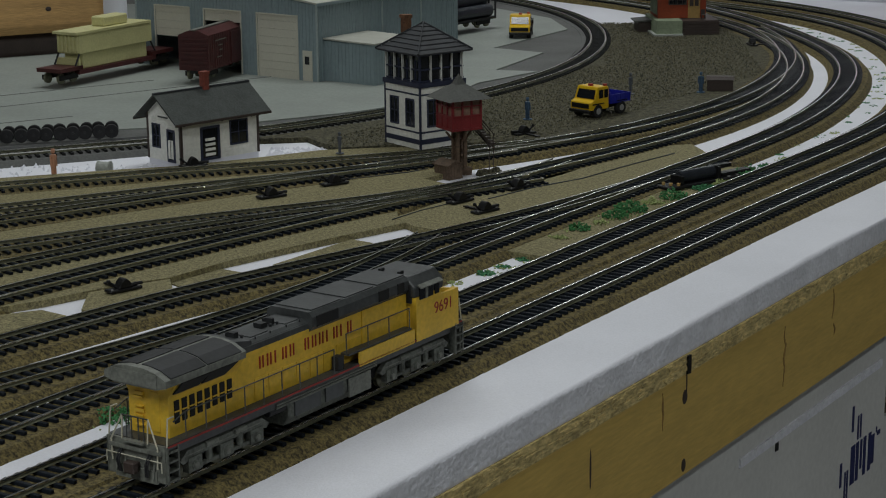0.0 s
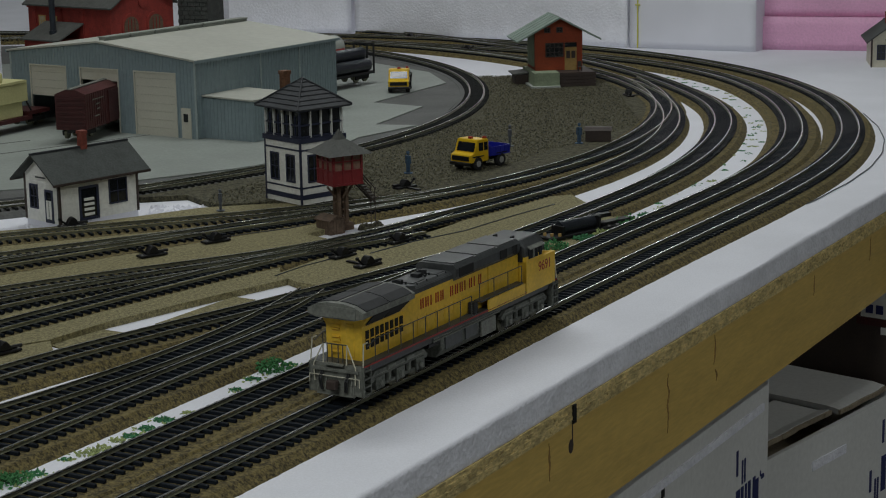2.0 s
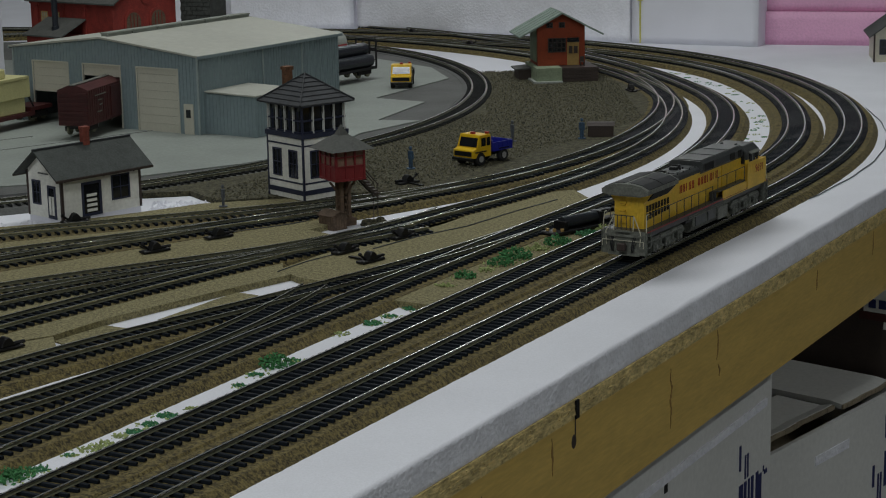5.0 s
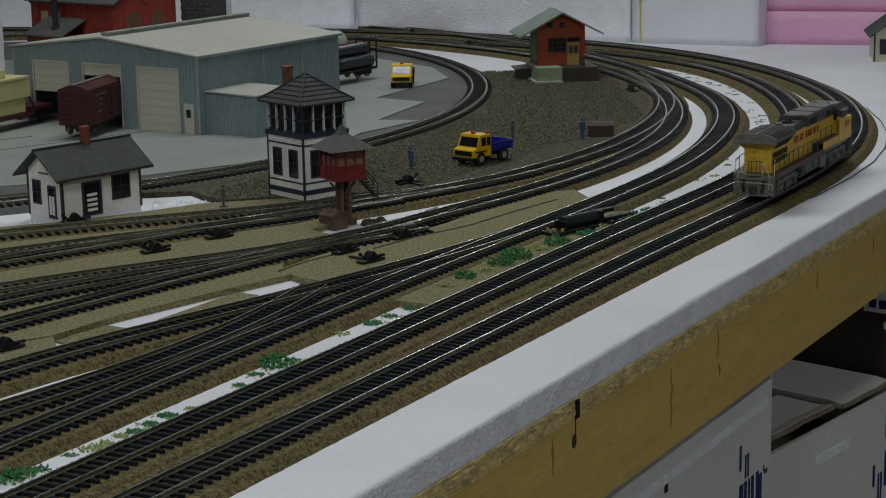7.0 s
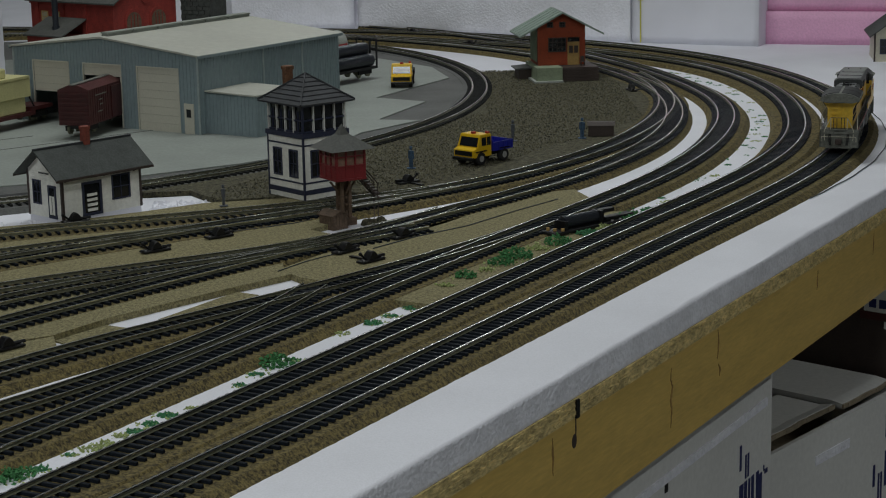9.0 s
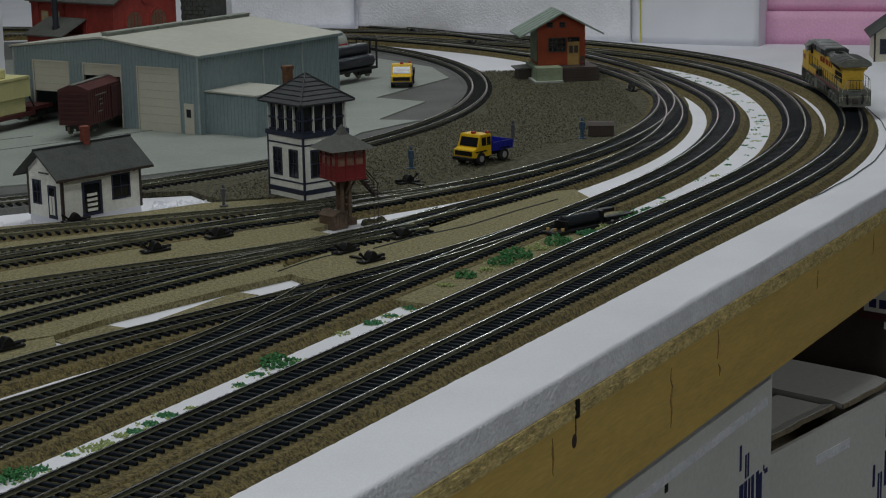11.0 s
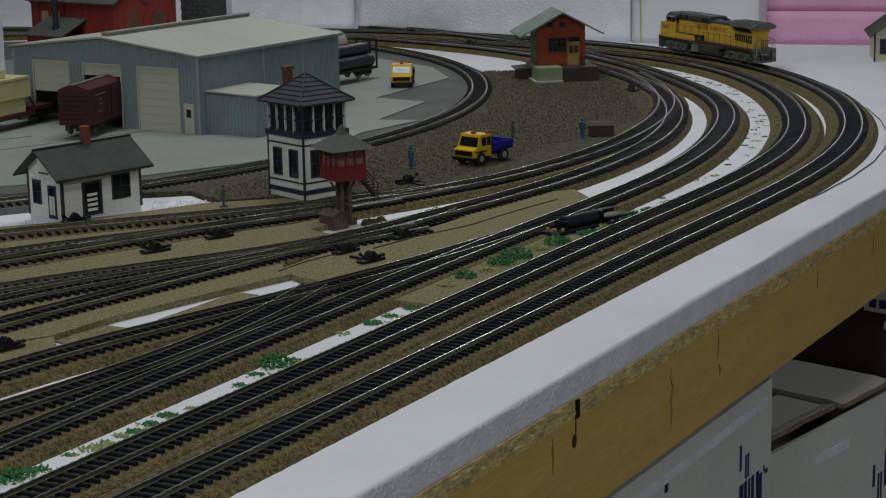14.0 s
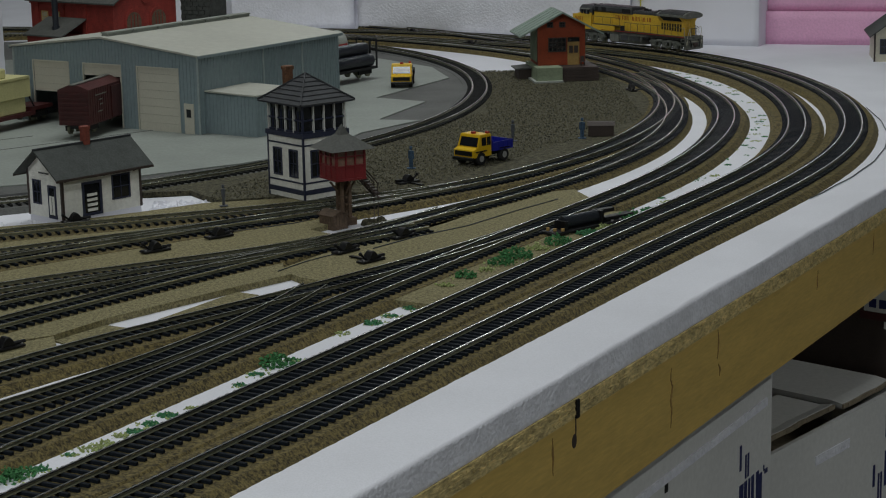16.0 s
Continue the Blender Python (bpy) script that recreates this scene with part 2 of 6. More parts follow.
def chipboard():
    bm = bmesh.new()
    box(bm, -0.6, 3.5, -EDGE - 0.0008, 3.2, -0.0391, -0.0277)
    ob = solid("chipboard_deck", bm, OSB, "chipboard deck with a rough flaky edge", "deck", BENCH, kind="structure")
    # loose flakes along the sawn edge
    bm = bmesh.new()
    rnd = random.Random(5)
    for i in range(700):
        u, z, s = rnd.uniform(0.3, 2.2), rnd.uniform(-0.0382, -0.0285), rnd.uniform(0.003, 0.012)
        t = rnd.uniform(0.0003, 0.0009)
        box(bm, u, u + s, -EDGE - 0.0008 - t * 0.8, -EDGE, z, z + rnd.uniform(0.0006, 0.0016))
    part("edge_flakes", bm, OSB, ob)
    ob["kind"] = "structure"


chipboard()


def fascia():
    bm = bmesh.new()
    box(bm, -0.6, 3.5, -EDGE, -EDGE + 0.019, -0.1022, -0.0393)
    ob = solid("fascia_board", bm, PINE, "varnished pine fascia board with cracks and knots", "board", BENCH, kind="structure")
    rnd = random.Random(3)
    for u, z, w, h in ((0.957, -0.0455, 0.0008, 0.009), (0.955, -0.0535, 0.0035, 0.0045), (0.955, -0.096, 0.0030, 0.0042), (0.84, -0.062, 0.001, 0.012)):
        k = bmesh.new()
        ball(k, (0, 0, 0), 1, 10)
        bmesh.ops.scale(k, vec=(w, 0.0004, h), verts=k.verts)
        part("knot", k, TRIM_BROWN, ob, "dark knot in the pine", at=pose(u, -EDGE, z))
    k = boxes((0.9545, 0.9585, -EDGE - 0.0022, -EDGE - 0.0008, -0.0392, -0.0280))
    part("ink_mark", k, BLACK, ob, "black ink mark on the edge")
    for u, z0, z1 in ((1.186, -0.062, -0.041), (1.188, -0.075, -0.066), (1.102, -0.088, -0.047), (1.40, -0.060, -0.044), (1.55, -0.062, -0.041), (0.925, -0.066, -0.043)):
        k = bmesh.new()
        for j in range(14):
            z = z0 + (z1 - z0) * j / 14
            x = u + 0.0026 * noise.noise((z * 120, u * 50, 0))
            box(k, x, x + max(0.0005, 0.0021 * math.sin(math.pi * (j + 0.5) / 14) + 0.0009 * noise.noise((z * 260, 7, u))), -EDGE - 0.0003, -EDGE, z, z + (z1 - z0) / 14)
        part("crack", k, CRACK, ob, "thin dark crack")


fascia()
solid("bench_leg", boxes((2.6, 2.64, -EDGE + 0.03, -EDGE + 0.12, -1.0, -0.0393)), PINE, "pine bench leg under the deck", "leg", BENCH, kind="structure")

# ---- tracks ----
TRACKS = dict(
    outer=dict(x=-0.1520, y=0.8157, head=30.04, length=2.49, step=0.22, bends=[-0.01, -0.0, 0.0, -0.11, 0.43, 0.9, 0.93, 1.06, 1.09, 1.37, 0.98, 1.01, 1.01]),
    second=dict(x=-0.1957, y=0.8387, head=29.93, length=2.35, step=0.22, bends=[-0.0, 0.0, 0.02, -0.17, 0.48, 1.12, 0.79, 0.98, 1.87, 1.36, 0.5, 0.41]),
    third=dict(x=-0.2354, y=0.9038, head=29.66, length=1.72, step=0.22, bends=[-0.0, -0.01, -0.1, -0.0, 0.87, 0.74, 1.5, 0.53, 0.71]),
    yard=dict(x=-0.2825, y=1.1624, head=37.88, length=1.55, step=0.2, bends=[-0.46, -0.08, 0.18, 0.9, 1.17, 1.11, 1.11, 1.11, 1.11]),
    inner=dict(x=-0.3251, y=1.3454, head=51.21, length=1.27, step=0.20, bends=[-0.15, -0.25, 1.18, 1.42, 0.92, 1.38, 0.88, 0.87]),
    loop=dict(x=-0.3780, y=1.5805, head=63.88, length=1.37, step=0.20, bends=[1.76, 1.09, 1.26, 1.3, 1.16, 1.33, 1.39, 1.37]),
    siding=dict(x=-0.2574, y=1.0541, head=36.96, length=0.49, step=0.2, bends=[-1.5, 0.27, 0.74, 0.74]),
    passing=dict(x=-0.2435, y=0.9709, head=39.19, length=0.3, step=0.2, bends=[0.73, 1.39, 1.41]),
    ladder=dict(x=-0.3029, y=1.2610, head=54.08, length=0.40, step=0.2, bends=[-2.12, 1.8, 3.29, 3.29]),
    lead=dict(x=-0.3000, y=1.2191, head=42.67, length=0.36, step=0.2, bends=[-2.65, 0.56, 0.86, 0.86]),
    branch=dict(x=-0.3251, y=1.3763, head=59.04, length=0.34, step=0.2, bends=[-0.57, 0.87, 0.88, 0.88]),
    spur=dict(x=-0.3459, y=1.4452, head=65.44, length=0.5, step=0.2, bends=[-0.95, 0.5, 2.52, 2.6]))


def centre_line(d, back, ahead, ds=0.005):
    """Points and headings of a track's middle, every ds metres; back and ahead lengthen it."""
    n = int((d["length"] + ahead) / ds)
    k = np.interp(np.arange(n) * ds, np.arange(len(d["bends"])) * d["step"], d["bends"])
    th = radians(d["head"]) - np.cumsum(k) * ds
    pts = np.array([d["x"], d["y"]]) + np.c_[np.cumsum(np.sin(th)), np.cumsum(np.cos(th))] * ds
    m = int(back / ds)
    h0 = radians(d["head"])
    pre = np.array([d["x"], d["y"]]) - np.outer(np.arange(m, -1, -1) * ds, [math.sin(h0), math.cos(h0)])
    return np.r_[pre, pts], np.r_[np.full(m + 1, h0), th]


LINES = {k: centre_line(d, *ends) for k, d, ends in (
    ("outer", TRACKS["outer"], (0.75, 0.9)), ("second", TRACKS["second"], (0.75, 0.9)), ("third", TRACKS["third"], (0.5, 0.7)),
    ("yard", TRACKS["yard"], (0.35, 0.7)), ("inner", TRACKS["inner"], (0.35, 0.0)), ("loop", TRACKS["loop"], (0.3, 0.5)),
    ("siding", TRACKS["siding"], (0.4, 0.0)), ("passing", TRACKS["passing"], (0.45, 0.02)), ("ladder", TRACKS["ladder"], (0.3, 0.0)),
    ("spur", TRACKS["spur"], (0.3, 0.0)), ("lead", TRACKS["lead"], (0.3, 0.0)), ("branch", TRACKS["branch"], (0.35, 0.0)))}


def sweep(bm, pts, ths, prof, close=True):
    """A profile (offset to the right, height) drawn along a line."""
    rows = []
    for (x, y), th in zip(pts, ths):
        rows.append([bm.verts.new((x + math.cos(th) * o, y - math.sin(th) * o, z)) for o, z in prof])
    m = len(prof)
    for a, b in zip(rows, rows[1:]):
        for k in range(m if close else m - 1):
            bm.faces.new((a[k], a[(k + 1) % m], b[(k + 1) % m], b[k]))
    if close:
        bm.faces.new(rows[0][::-1]), bm.faces.new(rows[-1])


def rail_track(key, dz=0.0, singles=0, tie_gap=0.0072, bed=True, left=0.0258, right=0.0258, head=None, ties=None, bed_mat=None, grow=0.0, label="black-tied model railway track on cork roadbed"):
    pts, ths = LINES[key]
    top = thing("railway_track", Matrix(), label, "track", "model railway tracks")
    for s in (-1, 1):
        bm = bmesh.new()
        o = s * 0.0087
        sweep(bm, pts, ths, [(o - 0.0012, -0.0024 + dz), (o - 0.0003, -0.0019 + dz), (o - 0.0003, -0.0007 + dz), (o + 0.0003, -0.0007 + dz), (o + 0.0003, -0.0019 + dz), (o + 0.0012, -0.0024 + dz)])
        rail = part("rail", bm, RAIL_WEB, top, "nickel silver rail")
        bm = bmesh.new()
        sweep(bm, pts, ths, [(o - 0.00055, -0.0008 + dz), (o - 0.00055, -0.0001 + dz), (o - 0.00044, dz), (o + 0.00044, dz), (o + 0.00055, -0.0001 + dz), (o + 0.00055, -0.0008 + dz)])
        part("rail_head", bm, head or RAIL, rail, "polished rail head")
    bm = boxes((-0.015, 0.015, -0.00125, 0.00125, -0.0044, -0.0025))
    bevel(bm, 0.0003)
    tie = finish("tie", bm, ties or TIE)
    seglen = np.r_[0, np.cumsum(np.hypot(*np.diff(pts, axis=0).T))]
    ss = np.arange(0.003, seglen[-1], tie_gap)
    xs, ys, hs = np.interp(ss, seglen, pts[:, 0]), np.interp(ss, seglen, pts[:, 1]), np.interp(ss, seglen, ths)
    first = int(np.argmin(np.hypot(xs + 0.0, ys - 0.55)))
    bm = bmesh.new()
    rnd = random.Random(len(key))
    for i, (x, y, h) in enumerate(zip(xs, ys, hs)):
        m = pose(x, y, dz * 1.5, 0, 0, -math.degrees(h) + rnd.gauss(0, 0.5))
        if first <= i < first + singles:
            ob = new("tie", tie)
            ob.parent, ob.matrix_basis = top, m
        else:
            box(bm, -0.015, 0.015, -0.00125, 0.00125, -0.0044, -0.0025, m)
            if y < 2.2 and len(bm.verts) < 20000:
                for sgn in (-1, 1):
                    box(bm, sgn * 0.0087 - 0.0017, sgn * 0.0087 + 0.0017, -0.0007, 0.0007, -0.0026, -0.0020, m)
    if len(bm.verts):
        tagged(part("tie_run", bm, ties or TIE, top, "run of black plastic ties"), kind="stuff")
    else:
        bm.free()
    if bed:
        bm = bmesh.new()
        rows = []
        z0, z1 = Z_FOAM - 0.0005, Z_CORK + dz * 2
        prof = [(-left, z0), (-left + 0.0057, z1), (right - 0.0056, z1), (right, z0)]
        for (x, y), th in zip(pts, ths):
            row = []
            for k, (o, z) in enumerate(prof):
                j = 0.0007 * noise.noise((x * 160, y * 160, k * 9))
                if k < 2:
                    j -= grow * min(1.0, max(0.0, (y - 1.50) / 0.35))
                row.append(bm.verts.new((x + math.cos(th) * (o + j), y - math.sin(th) * (o + j), z)))
            rows.append(row)
        for a, b in zip(rows, rows[1:]):
            for k in range(3):
                bm.faces.new((a[k], a[k + 1], b[k + 1], b[k]))
        solid("cork_roadbed", bm, bed_mat or CORK_BED, "granular brown cork roadbed under a track", "roadbed", kind="structure")
    return top


rail_track("outer", 0.0, 190, left=0.0285)
rail_track("second", 0.0, 190, left=0.0185, right=0.0285, grow=0.0095)
rail_track("third", 0.0, 150, left=0.0172, grow=0.004)
rail_track("siding", -0.00012, 60, left=0.0230, head=RAIL_YARD)
rail_track("passing", -0.00020, 60, head=RAIL_YARD)
rail_track("yard", -0.00005, 120, right=0.0200, head=RAIL_YARD)
rail_track("ladder", -0.00015, 50, head=RAIL_YARD)
rail_track("lead", -0.00022, 40, bed=False, head=RAIL_YARD)
rail_track("branch", -0.00025, 40, bed=False, head=RAIL_YARD)
rail_track("inner", -0.00008, 120, head=RAIL_YARD)
rail_track("spur", -0.00018, 40, head=RAIL_YARD)
rail_track("loop", -0.0002, 0, head=RAIL_YARD, ties=LOOP_TIE, bed_mat=ASPHALT, label="dark-tied model railway loop track beside a grey yard")

# ---- ground of the layout: cork sheets, ballast, card ----
def sheet(name, poly, z0, z1, material, label, category):
    bm = bmesh.new()
    prism(bm, poly, z0, z1)
    return solid(name, bm, material, label, category, kind="structure")


sheet("ground_ballast", [(-0.268, 1.628), (-0.165, 1.72), (-0.07, 1.85), (0.013, 2.05), (0.055, 2.31), (0.047, 2.44), (0.112, 2.444), (0.215, 2.52), (0.25, 2.38), (0.26, 2.2), (0.244, 2.03), (0.16, 1.83), (0.001, 1.62), (-0.09, 1.604), (-0.128, 1.598), (-0.186, 1.582), (-0.206, 1.603), (-0.222, 1.630), (-0.262, 1.622)],
      Z_FOAM, Z_CORK - 0.0002, BALLAST, "brown ballasted yard ground", "ground")
sheet("ground_yard", [(-1.3, 1.20), (-0.40, 1.625), (-0.274, 1.685), (-0.168, 1.765), (-0.075, 1.88), (0.0, 2.06), (0.035, 2.28), (0.02, 2.49), (-0.10, 2.75), (-0.6, 2.95), (-1.3, 2.9)], Z_FOAM, Z_CORK - 0.0010, ASPHALT, "dark grey yard surface inside the loop", "ground")
sheet("pavement_card", [(-1.3, 1.60), (-0.62, 1.63), (-0.45, 1.62), (-0.41, 1.665), (-0.29, 1.70), (-0.19, 1.765), (-0.115, 1.84), (-0.083, 1.942), (-0.022, 2.022), (-0.068, 2.032), (-0.017, 2.168), (-0.076, 2.21), (0.012, 2.383), (-0.01, 2.50), (-0.109, 2.65), (-0.5, 2.7), (-1.3, 2.6)], Z_CORK - 0.0010, Z_CORK + 0.0002, CONCRETE, "light grey card pavement with stepped edges", "pavement")
sheet("cork_sheet", [(-0.101, 1.286), (-0.118, 1.312), (-0.09, 1.36), (0.0, 1.475), (0.09, 1.59), (0.115, 1.60), (0.128, 1.548), (0.09, 1.47), (0.03, 1.40), (-0.02, 1.345), (-0.08, 1.27)], Z_FOAM, Z_CORK - 0.0003, CORK, "tan cork sheet between yard tracks", "cork")
sheet("cork_sheet", [(-0.55, 1.02), (-0.55, 1.10), (-0.30, 1.19), (-0.24, 1.225), (-0.12, 1.33), (-0.106, 1.299), (-0.150, 1.255), (-0.184, 1.219), (-0.216, 1.184), (-0.246, 1.140), (-0.265, 1.128), (-0.285, 1.112), (-0.312, 1.085), (-0.345, 1.060)], Z_FOAM, Z_CORK - 0.0004, CORK, "tan cork sheet beside the yard ladder", "cork")
sheet("cork_sheet", [(-0.284, 1.066), (-0.289, 1.104), (-0.262, 1.126), (-0.245, 1.138), (-0.238, 1.112), (-0.272, 1.060)], Z_FOAM, Z_CORK - 0.0006, CORK, "tan cork sheet around a switch machine", "cork")
sheet("cork_sheet", [(-0.56, 1.092), (-0.60, 1.20), (-0.26, 1.26), (-0.12, 1.37), (-0.115, 1.315), (-0.216, 1.195), (-0.285, 1.125)], Z_FOAM, Z_CORK - 0.0008, CORK, "tan cork sheet under the ladder tracks", "cork")
sheet("cork_wedge", [(-0.40, 1.02), (-0.333, 1.065), (-0.311, 1.076), (-0.293, 1.064), (-0.322, 1.026), (-0.37, 0.97)], Z_FOAM, Z_FOAM + 0.0010, CORK, "pointed cork offcut lying on white foam", "cork")
sheet("cork_wedge", [(-0.246, 1.141), (-0.219, 1.177), (-0.200, 1.166), (-0.230, 1.125)], Z_FOAM, Z_FOAM + 0.0010, CORK, "pointed cork offcut lying on white foam", "cork")
sheet("cork_wedge", [(-0.187, 1.189), (-0.143, 1.261), (-0.127, 1.251), (-0.168, 1.191)], Z_FOAM, Z_FOAM + 0.0010, CORK, "pointed cork offcut lying on white foam", "cork")
sheet("foam_pad", [(-0.3095, 1.5035), (-0.3431, 1.5349), (-0.2885, 1.5934), (-0.2549, 1.5620)], Z_FOAM, Z_CORK + 0.0002, FOAM, "white foam pad under the depot", "foam pad")
for (xa, ya), (xb, yb) in (((-0.64, 1.80), (-0.43, 1.96)), ((-0.66, 1.695), (-0.30, 1.99)), ((-0.62, 1.63), (-0.46, 1.735))):
    bm = bmesh.new()
    rod(bm, (xa, ya, Z_CORK + 0.0001), (xb, yb, Z_CORK + 0.0001), 0.0006, 5)
    solid("groove", bm, ASPHALT, "thin dark rail groove in the grey pavement", "groove", kind="structure")
sheet("cork_sheet", [(-0.6, 1.15), (-0.6, 1.39), (-0.358, 1.486), (-0.315, 1.500), (-0.254, 1.536), (-0.203, 1.571), (-0.12, 1.590), (-0.08, 1.56), (-0.09, 1.472), (-0.105, 1.452), (-0.075, 1.42), (-0.13, 1.36), (-0.26, 1.25)], Z_FOAM, Z_CORK - 0.0005, CORK, "tan cork sheet between ladder tracks", "cork")
sheet("cork_sheet", [(-0.008, 1.200), (-0.034, 1.216), (0.06, 1.42), (0.13, 1.50), (0.16, 1.50), (0.12, 1.42)], Z_FOAM, Z_CORK - 0.0005, CORK, "tan cork sheet beside a switch motor", "cork")


# ---- the locomotive: x forward, y to its left, z over the rails ----
def wheel(parent, x, y, z, r, w, material, name="wheel", label=""):
    bm = bmesh.new()
    rod(bm, (0, -w / 2, 0), (0, w / 2, 0), r, 20)
    rod(bm, (0, -w * 0.75, 0), (0, w * 0.75, 0), r * 0.35, 10)
    return part(name, bm, material, parent, label, at=pose(x, y, z))


def build_locomotive():
    top = thing("locomotive", Matrix(), "yellow and grey six-axle diesel model locomotive on the outer track", "locomotive")
    # running board, side sill and pilots
    bm = boxes((-0.1165, 0.1165, -0.0172, 0.0172, 0.0185, 0.0208), (-0.108, 0.108, -0.0155, 0.0155, 0.0155, 0.0185))
    frame_ob = part("platform", bm, GREY, top, "grey running board")
    for s in (-1, 1):
        part("sill_stripe", boxes((-0.1165, 0.1165, s * 0.0173 - 0.0002, s * 0.0173 + 0.0002, 0.0196, 0.0203)), REDPRINT, frame_ob, "thin red stripe on the sill")
    for s in (-1, 1):
        bm = boxes((s * 0.1165 - 0.0011, s * 0.1165 + 0.0011, -0.0165, 0.0165, 0.0042, 0.0205), (s * 0.1178 - 0.0007, s * 0.1178 + 0.0007, -0.012, 0.012, 0.0035, 0.009))
        for y in (-0.0105, -0.006, 0.006, 0.0105):
            rod(bm, (s * 0.1178, y, 0.013), (s * 0.1195, y * 1.03, 0.006), 0.0004, 5)
        pilot = part("pilot", bm, GREY_LIGHT, top, "grey pilot plate with hoses")
        bm = boxes((s * 0.1175 - 0.003, s * 0.1175 + 0.003, -0.0020, 0.0020, 0.0085, 0.0115), (s * 0.1215 - 0.002, s * 0.1215 + 0.002, -0.0030, 0.0030, 0.0075, 0.0125))
        bevel(bm, 0.0005)
        part("coupler", bm, TRIM_BROWN, pilot, "rust-brown coupler")
        part("drop_step", boxes((s * 0.1188 - 0.0014, s * 0.1188 + 0.0014, -0.0060, 0.0060, 0.0200, 0.0210)), GREY_LIGHT, pilot, "grey drop step")
        part("anticlimber", boxes((s * 0.1182 - 0.0010, s * 0.1182 + 0.0010, -0.0150, 0.0150, 0.0165, 0.0182)), GREY_LIGHT, pilot)
        bm = bmesh.new()
        for y in (-0.0090, -0.0078, 0.0078, 0.0090):
            for p, q in (((s * 0.1180, y, 0.0160), (s * 0.1208, y, 0.0120)), ((s * 0.1208, y, 0.0120), (s * 0.1200, y * 0.9, 0.0065))):
                rod(bm, p, q, 0.0005, 6)
        part("air_hose", bm, GREY_DARK, pilot, "dark air hoses")
        bm = bmesh.new()
        rod(bm, (s * 0.1194, -0.0160, 0.0140), (s * 0.1194, 0.0160, 0.0140), 0.0003, 5)
        for y in (-0.0160, 0.0160):
            rod(bm, (s * 0.1194, y, 0.0140), (s * 0.1194, y, 0.0095), 0.0003, 5)
        part("cut_lever", bm, WHITE_RAIL, pilot, "thin pale cut lever")
        for y in (-1, 1):
            bm = bmesh.new()
            for k in range(4):
                z = 0.0045 + k * 0.0042
                box(bm, s * 0.1135 - 0.0035, s * 0.1135 + 0.0035, min(y * 0.0135, y * 0.0178), max(y * 0.0135, y * 0.0178), z, z + 0.0008)
            box(bm, s * 0.1168 - 0.0004, s * 0.1168 + 0.0004, min(y * 0.0135, y * 0.0178), max(y * 0.0135, y * 0.0178), 0.004, 0.02)
            box(bm, s * 0.1100 - 0.0004, s * 0.1100 + 0.0004, min(y * 0.0135, y * 0.0178), max(y * 0.0135, y * 0.0178), 0.004, 0.02)
            part("step", bm, GREY_UNDER, pilot, "corner steps")
    # long hood
    bm = bmesh.new()
    slab(bm, [(-0.0115, 0.0208), (0.0115, 0.0208), (0.0115, 0.0445), (-0.0115, 0.0445)], "x", -0.1085, 0.064)
    hood = part("hood", bm, YELLOW, top, "yellow long hood")
    bm = bmesh.new()
    slab(bm, [(-0.0115, 0.0445), (0.0115, 0.0445), (0.0112, 0.0470), (0.0085, 0.0488), (-0.0085, 0.0488), (-0.0112, 0.0470)], "x", -0.062, -0.008)
    roof = part("hood_roof", bm, GREY, top, "weathered grey hood roof")
    for x, w, h in ((-0.0505, 0.0030, 0.0027), (-0.0300, 0.0042, 0.0022), (-0.0235, 0.0020, 0.0030)):
        bm = boxes((x - w / 2, x + w / 2, -0.0022, 0.0022, 0.0487, 0.0488 + h))
        rod(bm, (x, 0.0034, 0.0487), (x, 0.0034, 0.0487 + h * 0.8), 0.0008, 8)
        rod(bm, (x + w * 0.8, -0.0034, 0.0487), (x + w * 0.8, -0.0034, 0.0500), 0.0007, 8)
        part("exhaust_vent", bm, GREY_DARK, roof, "dark roof vent")
    for x0, x1 in ((-0.0460, -0.0335), (-0.0205, -0.0100)):
        part("roof_hatch", boxes((x0, x1, -0.0070, 0.0070, 0.0486, 0.0492)), GREY, roof)
    for sy in (-1, 1):
        bm = bmesh.new()
        for x in (-0.056, -0.045, -0.034, -0.022, -0.012):
            rod(bm, (x, sy * 0.0090, 0.0482), (x, sy * 0.0090, 0.0494), 0.0004, 5)
        rod(bm, (-0.060, sy * 0.0105, 0.0472), (-0.010, sy * 0.0105, 0.0472), 0.0003, 5)
        part("lift_ring", bm, GREY_DARK, roof, "small lifting lugs")
    bm = bmesh.new()
    slab(bm, [(-0.0630, 0.0440), (-0.0630, 0.0512), (-0.0600, 0.0510), (-0.0500, 0.0489), (-0.0500, 0.0440)], "y", -0.0108, 0.0108)
    part("roof_ramp", bm, GREY, roof, "sloped grey roof transition")
    for s in (-1, 1):
        for k in range(11):
            x = -0.05 + k * 0.0105
            bm = boxes((x, x + 0.0098, s * 0.0116 - 0.00025, s * 0.0116 + 0.00025, 0.0215, 0.0315))
            box(bm, x + 0.0082, x + 0.0090, s * 0.0119 - 0.0002, s * 0.0119 + 0.0002, 0.0255, 0.0268)
            part("access_door", bm, YELLOW, hood)
        bm = bmesh.new()
        for k in range(8):
            x = -0.1050 + k * 0.0051
            box(bm, x, x + 0.0031, s * 0.0117 - 0.0003, s * 0.0117 + 0.0003, 0.0262 + 0.0002 * k, 0.0362)
        louvres = part("louvre", bm, DARK, hood, "black louvre openings")
        bm = bmesh.new()
